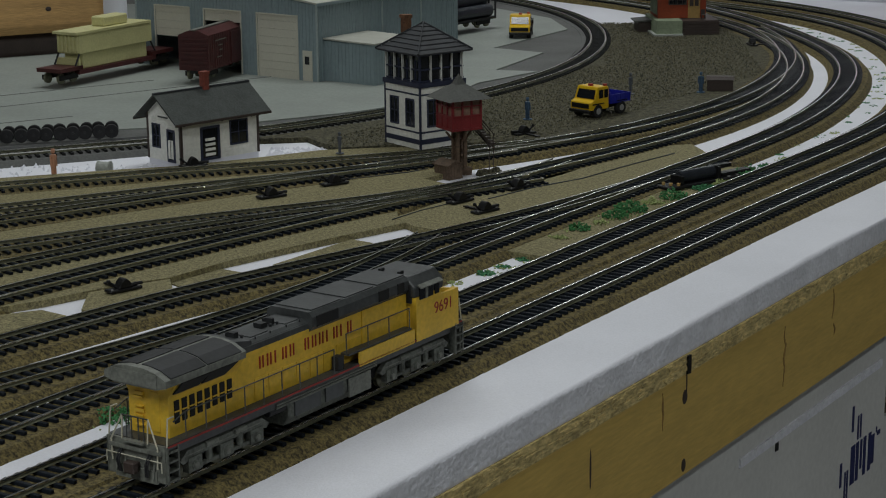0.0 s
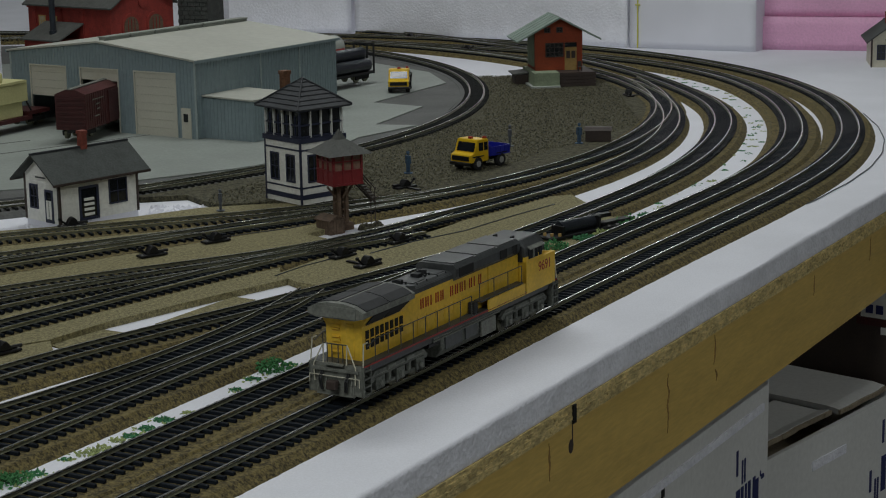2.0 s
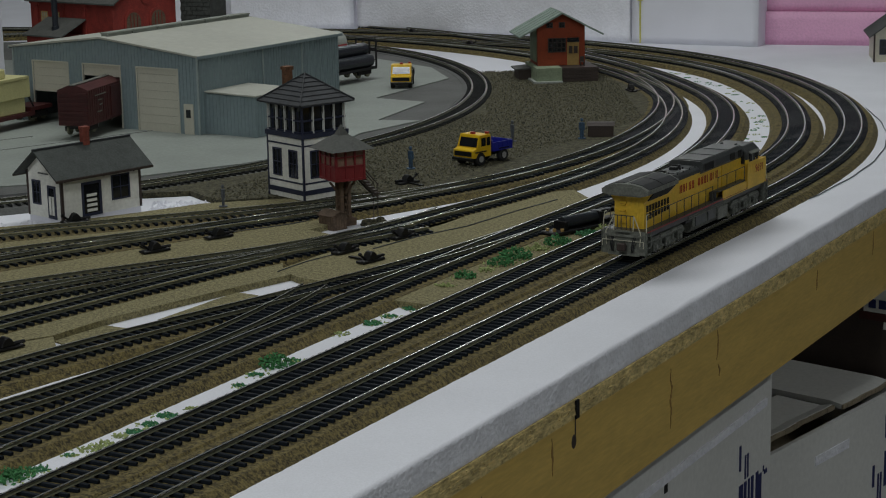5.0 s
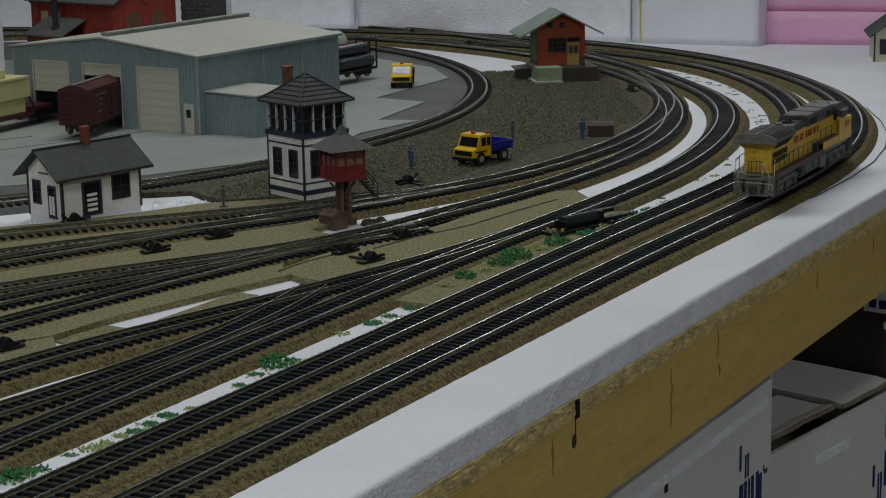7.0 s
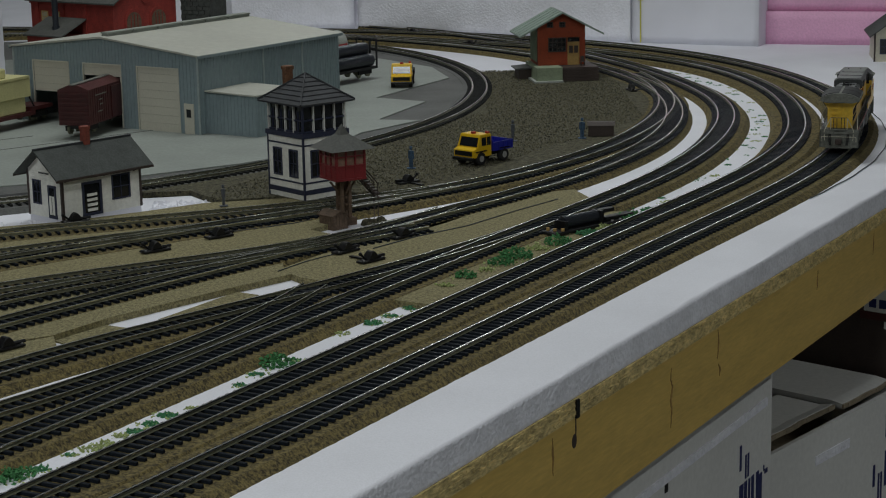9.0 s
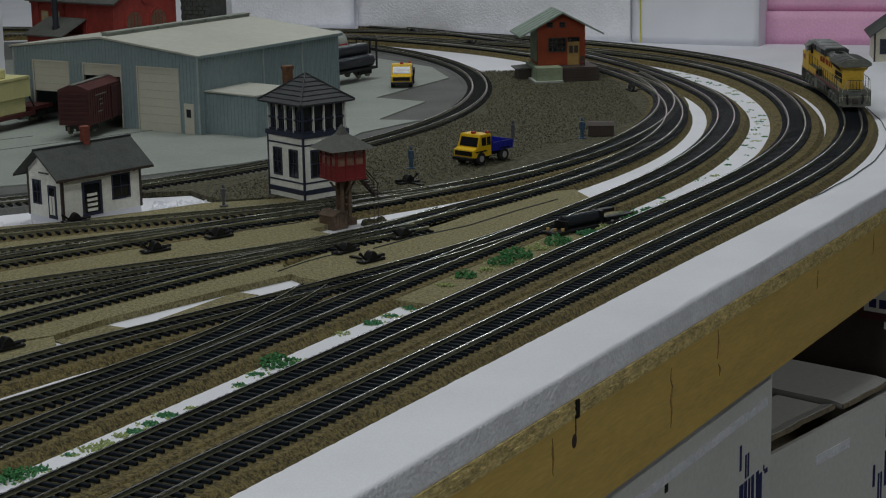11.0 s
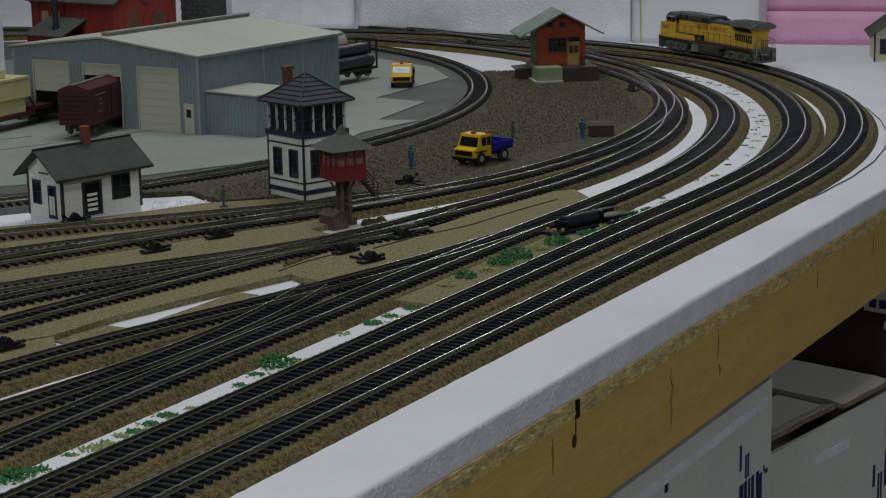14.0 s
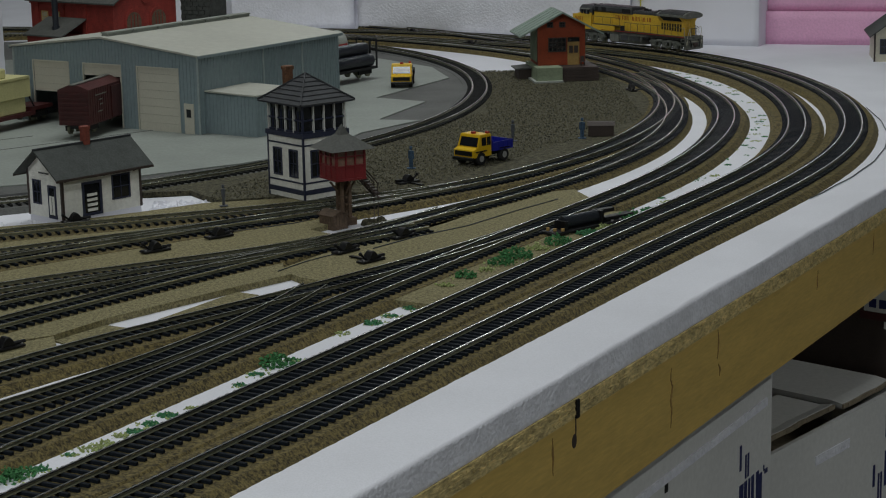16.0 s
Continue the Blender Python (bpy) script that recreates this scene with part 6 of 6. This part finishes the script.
sw = build_switch(place(-0.2165, 1.3798, Z_CORK, 52))
for x, y, z, h in ((-0.1739, 1.4269, Z_CORK, 52), (-0.268, 1.108, Z_CORK, 45), (-0.0724, 1.3642, Z_CORK, 42), (-0.0526, 1.3318, Z_CORK, 42), (-0.0308, 1.4132, Z_CORK, 40),
                   (-0.030, 1.645, Z_CORK, 230), (-0.2985, 1.497, Z_CORK, 60), (0.2290, 2.229, Z_CORK, 170), (-0.041, 2.950, Z_CORK, 120), (0.046, 2.760, Z_CORK, 300)):
    copy_thing(sw, place(x, y, z, h))
# small cork pad under the far one
sheet("cork_pad", [(0.018, 2.775), (0.075, 2.745), (0.080, 2.757), (0.022, 2.788)], Z_FOAM, Z_CORK - 0.0001, CORK, "small cork pad under a switch machine", "cork")

# long switch motor lying between the tracks
mo = thing("switch_motor", place(0.0810, 1.409, Z_CORK, 49), "long black switch motor with brass contacts lying on cork", "switch motor")
bm = boxes((0, 0.082, -0.0085, 0.0085, 0, 0.0024), (0.052, 0.080, -0.004, 0.0045, 0.0024, 0.0050))
bevel(bm, 0.0006)
part("base", bm, BLACK, mo)
bm = bmesh.new()
rod(bm, (0.014, 0.001, 0.0066), (0.046, 0.001, 0.0066), 0.0046, 16)
part("solenoid", bm, PIPE, mo, "glossy black solenoid")
for r in ((0.0115, 0.0140, -0.0058, 0.0065, 0.0024, 0.0085), (0.046, 0.0485, -0.0058, 0.0065, 0.0024, 0.0110)):
    part("bracket", boxes(r), BLACK, mo)
part("latch", boxes((0.0475, 0.062, -0.002, 0.003, 0.0085, 0.0112)), BLACK, mo)
for x, y in ((0.004, 0.005), (0.0055, -0.001), (0.009, -0.0055)):
    bm = bmesh.new()
    rod(bm, (x, y, 0.0022), (x, y, 0.0042), 0.0013, 10)
    part("contact", bm, TAN, mo, "brass contact")
for x in (0.056, 0.064, 0.072):
    bm = bmesh.new()
    rod(bm, (x, -0.0062, 0.0022), (x, -0.0062, 0.0032), 0.0011, 8)
    part("screw", bm, RIM, mo, "steel screw")
stretch(mo, 1.15, 1.1)

# row of black drums beside the loop track
drum = None
for k in range(11):
    m = place(-0.506 + k * 0.0108, 1.5985 + k * 0.0034, GROUND, 73 + (k % 3) * 4)
    if drum is None:
        drum = thing("wheel_set", m, "black wheel pair lying in a row by the loop track", "wheel set", "wheel sets")
        for y in (-0.0085, 0.0085):
            bm = bmesh.new()
            rod(bm, (0, y - 0.0022, 0.0062), (0, y + 0.0022, 0.0062), 0.0062, 16)
            bevel(bm, 0.0005)
            part("wheel", bm, RUBBER, drum)
        bm = bmesh.new()
        rod(bm, (0, -0.0115, 0.0062), (0, 0.0115, 0.0062), 0.0014, 8)
        part("axle", bm, GREY_DARK, drum)
    else:
        copy_thing(drum, m)
bm = bmesh.new()
rod(bm, (-0.0045, 0, 0.0052), (0.0045, 0, 0.0052), 0.0050, 16)
rod(bm, (-0.0055, 0, 0.0052), (-0.0045, 0, 0.0052), 0.0056, 16)
rod(bm, (0.0045, 0, 0.0052), (0.0055, 0, 0.0052), 0.0056, 16)
solid("spool", bm, BASE_GREY, "small grey spool lying on white foam", "spool", place(-0.371, 1.490, Z_FOAM, 100))


# ---- scattered foam crumbs and foliage ----
def tuft(bm, x, y, z, r, n, rnd, flat=0.5):
    for _ in range(n):
        a, d = rnd.uniform(0, 6.283), r * math.sqrt(rnd.random())
        h = rnd.random() ** 1.5 * r * flat * (1 - d / r * 0.6)
        s = rnd.uniform(0.0005, 0.0014)
        c = Vector((x + math.cos(a) * d, y + math.sin(a) * d * 0.8, z + h))
        q = Euler((rnd.uniform(0, 6), rnd.uniform(0, 6), rnd.uniform(0, 6))).to_matrix()
        v = [bm.verts.new(c + q @ Vector(p) * s) for p in ((1, 0, -0.5), (-0.6, 0.9, -0.5), (-0.6, -0.9, -0.5), (0, 0, 1.1))]
        for f in ((0, 1, 2), (0, 3, 1), (1, 3, 2), (2, 3, 0)):
            bm.faces.new([v[i] for i in f])


rnd = random.Random(21)
green = [bmesh.new() for _ in MOSS]
# by way along the bench: way, offset to the right, radius, shade; first on the white foam, then on the cork
FOAM_TUFTS = ((0.655, 0.626, 0.012, 0), (0.664, 0.622, 0.009, 0), (0.677, 0.620, 0.006, 1), (0.700, 0.621, 0.003, 1), (0.712, 0.617, 0.006, 2), (0.722, 0.615, 0.006, 2), (0.737, 0.617, 0.004, 2),
              (0.746, 0.616, 0.005, 1), (0.760, 0.616, 0.005, 1), (0.777, 0.617, 0.006, 1), (0.793, 0.613, 0.003, 2), (0.842, 0.615, 0.004, 1), (0.864, 0.619, 0.005, 1), (0.886, 0.620, 0.012, 0),
              (0.899, 0.616, 0.004, 1), (0.964, 0.623, 0.005, 2), (0.995, 0.619, 0.007, 1), (1.015, 0.618, 0.005, 1), (1.040, 0.616, 0.007, 1), (1.062, 0.617, 0.006, 0))
CORK_TUFTS = ((1.089, 0.618, 0.005, 2), (1.117, 0.618, 0.008, 0), (1.142, 0.616, 0.005, 2), (1.163, 0.614, 0.010, 0), (1.187, 0.614, 0.013, 0), (1.220, 0.613, 0.009, 2), (1.243, 0.608, 0.011, 0),
              (1.283, 0.600, 0.011, 1), (1.309, 0.601, 0.009, 2), (1.339, 0.598, 0.010, 0), (1.358, 0.597, 0.010, 0), (1.388, 0.595, 0.008, 1), (1.42, 0.594, 0.006, 2))
for tufts, z in ((FOAM_TUFTS, Z_FOAM), (CORK_TUFTS, Z_CORK)):
    for u, o, r, k in tufts:
        p = bench(u, -o)
        r *= 0.95
        tuft(green[k], p.x, p.y, z, r, int(230 * (r / 0.012) ** 2 * (0.6 if k == 2 else 1.0)) + 8, rnd, 0.8 if k == 0 else 0.4)
        tuft(green[2], p.x, p.y, z, r * 1.8, 14, rnd, 0.08)
# thin scatter up the curve, between second and third tracks
p2, h2 = LINES["second"]
i0 = int(np.argmin(np.hypot(p2[:, 0] - 0.22, p2[:, 1] - 1.54)))
for i in range(i0, i0 + 190, 3):
    o = -0.035 - rnd.uniform(-0.004, 0.016)
    x, y = p2[i][0] + math.cos(h2[i]) * o, p2[i][1] - math.sin(h2[i]) * o
    if rnd.random() < 0.75:
        tuft(green[rnd.choice((0, 1, 1, 2))], x, y, Z_FOAM, rnd.uniform(0.003, 0.007), rnd.randint(5, 22), rnd, 0.12)
for bm, mt, nm in zip(green, MOSS, ("bright green ground foam clumps between the tracks", "bluish green ground foam clumps between the tracks", "pale green ground foam scatter between the tracks")):
    solid("ground_foliage", bm, mt, nm, "foliage", kind="stuff")

# loose grit on the ballast and crumbs on the foam
grit = (bmesh.new(), bmesh.new())
for _ in range(42000):
    x, y = rnd.uniform(-0.20, 0.25), rnd.uniform(1.58, 2.45)
    s = rnd.uniform(0.0005, 0.0014)
    bm = grit[rnd.random() < 0.28]
    lim = -0.17 + (y - 1.72) * 0.55 if y < 2.06 else 0.03
    right = 0.0 + (y - 1.62) * 0.62 if y < 2.0 else 0.24
    if not (lim + 0.022 < x < right - 0.02):
        continue
    v = [bm.verts.new((x + dx * s, y + dy * s, Z_CORK - 0.0003 + dz * s)) for dx, dy, dz in ((1, 0, 0), (-0.6, 0.8, 0), (-0.5, -0.9, 0), (0.1, 0.1, 1.2))]
    for f in ((0, 1, 3), (1, 2, 3), (2, 0, 3)):
        bm.faces.new([v[i] for i in f])
solid("grit", grit[0], GRIT, "loose brown grit over the yard ground", "grit", kind="stuff")
solid("grit", grit[1], GRIT_DARK, "loose dark grit over the yard ground", "grit", kind="stuff")
bm = bmesh.new()
for _ in range(420):
    x, y = rnd.choice(((rnd.uniform(-0.5, -0.30), rnd.uniform(1.47, 1.53)), (rnd.uniform(-0.25, -0.20), rnd.uniform(1.555, 1.605))))
    s = rnd.uniform(0.0006, 0.0022)
    v = [bm.verts.new((x + dx * s, y + dy * s, Z_FOAM + dz * s)) for dx, dy, dz in ((1, 0, 0), (-0.6, 0.8, 0), (-0.5, -0.9, 0), (0.1, 0.1, 1.2))]
    for f in ((0, 1, 3), (1, 2, 3), (2, 0, 3)):
        bm.faces.new([v[i] for i in f])
solid("foam_crumbs", bm, FOAM, "white foam crumbs on the bench", "crumbs", kind="stuff")


# ---- wires ----
def wire(pts, r, label, material=WIRE):
    bm = bmesh.new()
    for a, b in zip(pts, pts[1:]):
        rod(bm, a, b, r, 6)
    solid("wire", bm, material, label, "wire")


p1, h1 = LINES["outer"]
i0 = int(np.argmin(np.hypot(p1[:, 0] - 0.285, p1[:, 1] - 1.575)))
line = []
for k in range(0, 110, 3):
    i = i0 + k
    o = 0.0262 + 0.009 * math.sin(math.pi * min(1, k / 105)) + 0.0005 * math.sin(k * 0.37)
    line.append((p1[i][0] + math.cos(h1[i]) * o, p1[i][1] - math.sin(h1[i]) * o, Z_FOAM + 0.0008))
wire(line, 0.0005, "thin grey wire lying along the outer roadbed")
# this long rod is drawn for a thin dark joint line in the cork
wire([(-0.052, 1.375, Z_CORK), (-0.02, 1.415, Z_CORK), (0.02, 1.452, Z_CORK), (0.06, 1.508, Z_CORK), (0.098, 1.556, Z_CORK)], 0.0005, "thin dark line along the cork")
wire([(-0.118, 1.305, Z_CORK), (-0.10, 1.335, Z_CORK), (-0.075, 1.365, Z_CORK)], 0.0004, "thin dark line along the cork")
wire([(-0.165, 1.447, Z_CORK), (-0.12, 1.475, Z_CORK), (-0.105, 1.49, Z_CORK)], 0.0004, "thin dark line along the cork")


# ---- cartons under the bench: in bench space, x along, y to the left ----
def carton(u0, u1, v, top_z, label, turn=0.0, open_top=False):
    c = thing("carton", BENCH @ pose(u0, -v, -1.0, 0, 0, turn), label, "carton", "cartons under the bench")
    w, h = u1 - u0, top_z + 1.0
    part("front_panel", boxes((0, w, 0, 0.004, 0, h)), CARDBOARD, c, "white carton front")
    part("end_panel", boxes((w - 0.004, w, 0.004, 0.38, 0, h)), CARDBOARD, c)
    part("end_panel", boxes((0, 0.004, 0.004, 0.38, 0, h)), CARDBOARD, c)
    part("back_panel", boxes((0.004, w - 0.004, 0.376, 0.38, 0, h)), CARDBOARD, c)
    if not open_top:
        part("flap", boxes((0.002, w - 0.002, 0.0, 0.375, h - 0.004, h)), CARDBOARD, c)
    return c, w, h


def mark(c, x, z, k=1.0):
    """A printed mark: plain navy bars."""
    for dx, dz, a, b in ((0.000, 0.036, 0.003, 0.017), (0.010, 0.028, 0.0022, 0.016), (0.0145, 0.028, 0.0022, 0.016), (-0.018, 0.004, 0.003, 0.016), (-0.010, -0.014, 0.0022, 0.026), (-0.0060, -0.014, 0.0022, 0.026),
                         (0.000, 0.000, 0.007, 0.026), (0.009, 0.000, 0.0045, 0.026), (0.0165, 0.006, 0.003, 0.020), (0.022, 0.000, 0.0045, 0.026), (0.031, 0.000, 0.0045, 0.026), (0.0355, 0.003, 0.006, 0.020), (0.047, 0.020, 0.005, 0.003), (0.0445, 0.0225, 0.0015, 0.004)):
        part("print_bar", boxes((x + dx * k, x + (dx + a) * k, -0.0005, 0.0002, z + dz * k, z + (dz + b) * k)), NAVY, c, "plain navy print bar")


c1, w1, hh1 = carton(0.72, 1.318, -0.4635, -0.1075, "white printed carton standing close under the fascia")
mark(c1, 1.250 - 0.72, 1.0 - 0.207, 1.15)
part("torn_strip", boxes((0.33, 0.585, -0.0015, 0.0002, hh1 - 0.022, hh1 - 0.016)), FOAM_CUT, c1, "wrinkled tape edge")
part("hole", boxes((0.388, 0.393, -0.0006, 0.0002, hh1 - 0.029, hh1 - 0.022)), DARK, c1, "dark punched hole")
c2, w2, hh2 = carton(1.365, 1.607, -0.480, -0.190, "white printed carton with raised open flaps under the bench", turn=-9.6, open_top=True)
mark(c2, 0.205, hh2 - 0.085, 1.25)


def flap(c, x0, x1, y, z, length, tilt, bend=0.0, name="open_flap"):
    """A flap hinged at the back: it runs forward to y, with its torn front lip bent by some degrees."""
    bm = bmesh.new()
    n, lip = 12, 0.010
    rows = []
    for i in range(n + 1):
        x = (x1 - x0) * i / n
        w = 0.0022 * noise.noise((x * 40, z, 1.0))
        drop = math.tan(radians(bend)) * lip
        rows.append([bm.verts.new(p) for p in ((x, w - 0.001, drop), (x, lip + w, 0.0004 * w / 0.002), (x, length, 0.0), (x, length, 0.0045), (x, lip + w, 0.0045), (x, w - 0.001, 0.0045 + drop))])
    for p, q in zip(rows, rows[1:]):
        for k in range(6):
            bm.faces.new((p[k], p[(k + 1) % 6], q[(k + 1) % 6], q[k]))
    bm.faces.new(rows[0][::-1]), bm.faces.new(rows[-1])
    ob = part(name, bm, CARDBOARD, c, "bent open carton flap", at=pose(x0, y, z, tilt, 0, 0))
    bm = bmesh.new()
    for i in range(n):
        xa, xb = (x1 - x0) * i / n, (x1 - x0) * (i + 1) / n
        w = 0.0022 * noise.noise((xa * 40, z, 1.0))
        d = math.tan(radians(bend)) * lip
        box(bm, xa, xb, w - 0.0030, w - 0.0008, d + 0.0003, d + 0.0040)
    part("raw_edge", bm, CARTON_RAW, ob, "corrugated raw edge")


flap(c2, -0.01, 0.136, 0.018, hh2 - 0.002, 0.052, 2, 16)
flap(c2, 0.150, w2 - 0.002, 0.016, hh2 - 0.001, 0.19, 1, -8)
part("tucked_flap", boxes((0.004, w2 - 0.004, 0.03, 0.37, hh2 - 0.05, hh2 - 0.046)), CARTON_RAW, c2, "brown inner flap in shade")
part("crease", boxes((0.075, 0.135, -0.001, 0.0002, hh2 - 0.030, hh2 - 0.022)), FOAM_CUT, c2, "wrinkled tape edge")
# dark brown stands in for the shade under the bench on this carton
c3 = thing("dark_carton", BENCH @ pose(1.365, 0.480, -1.0, 0, 0, -9.6) @ pose(0.250, 0.0, 0), "brown carton coloured darker for the shade under the bench", "carton", "cartons under the bench")
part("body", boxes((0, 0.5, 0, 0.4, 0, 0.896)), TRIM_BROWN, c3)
part("label", boxes((-0.0008, 0.0002, 0.0, 0.046, 0.870, 0.8955)), CARDBOARD, c3, "pale printed label")
part("label", boxes((-0.0008, 0.0002, 0.0, 0.026, 0.8555, 0.862)), CARDBOARD, c3, "pale printed label")
part("stripe", boxes((-0.0008, 0.0002, 0.0, 0.050, 0.8625, 0.8695)), BOXCAR, c3, "dull red printed stripe")
for k in range(4):
    part("print_bar", boxes((-0.0014, -0.0008, 0.004 + k * 0.010, 0.011 + k * 0.010, 0.874, 0.882)), NAVY, c3, "illegible dark print bar")


# ---- what moves ----
def along_outer(s):
    pts, _ = LINES["outer"]
    d = np.r_[0, np.cumsum(np.hypot(*np.diff(pts, axis=0).T))]
    return np.array([np.interp(s, d, pts[:, 0]), np.interp(s, d, pts[:, 1])])


# seconds, and the way of the rear end along the outer track: a steady run that slows at the end
WAY = [(0.0, 0.687), (3.5, 1.124), (6.5, 1.492), (8.5, 1.741), (9.0, 1.809), (11.5, 2.152), (12.5, 2.281), (13.5, 2.419), (14.5, 2.567), (15.0, 2.628), (15.5, 2.662), (16.0, 2.674)]


def train_rows():
    rows = []
    for i in range(33):
        t = i * 0.5
        s = float(np.interp(t, [w[0] for w in WAY], [w[1] for w in WAY]))
        a, b = along_outer(s + 0.0375), along_outer(s + 0.2015)
        c = (a + b) / 2
        rows.append((t, pose(c[0], c[1], 0, 0, 0, math.degrees(math.atan2(b[1] - a[1], b[0] - a[0])))))
    return rows


def motions():
    walk(locomotive, train_rows())


motions()
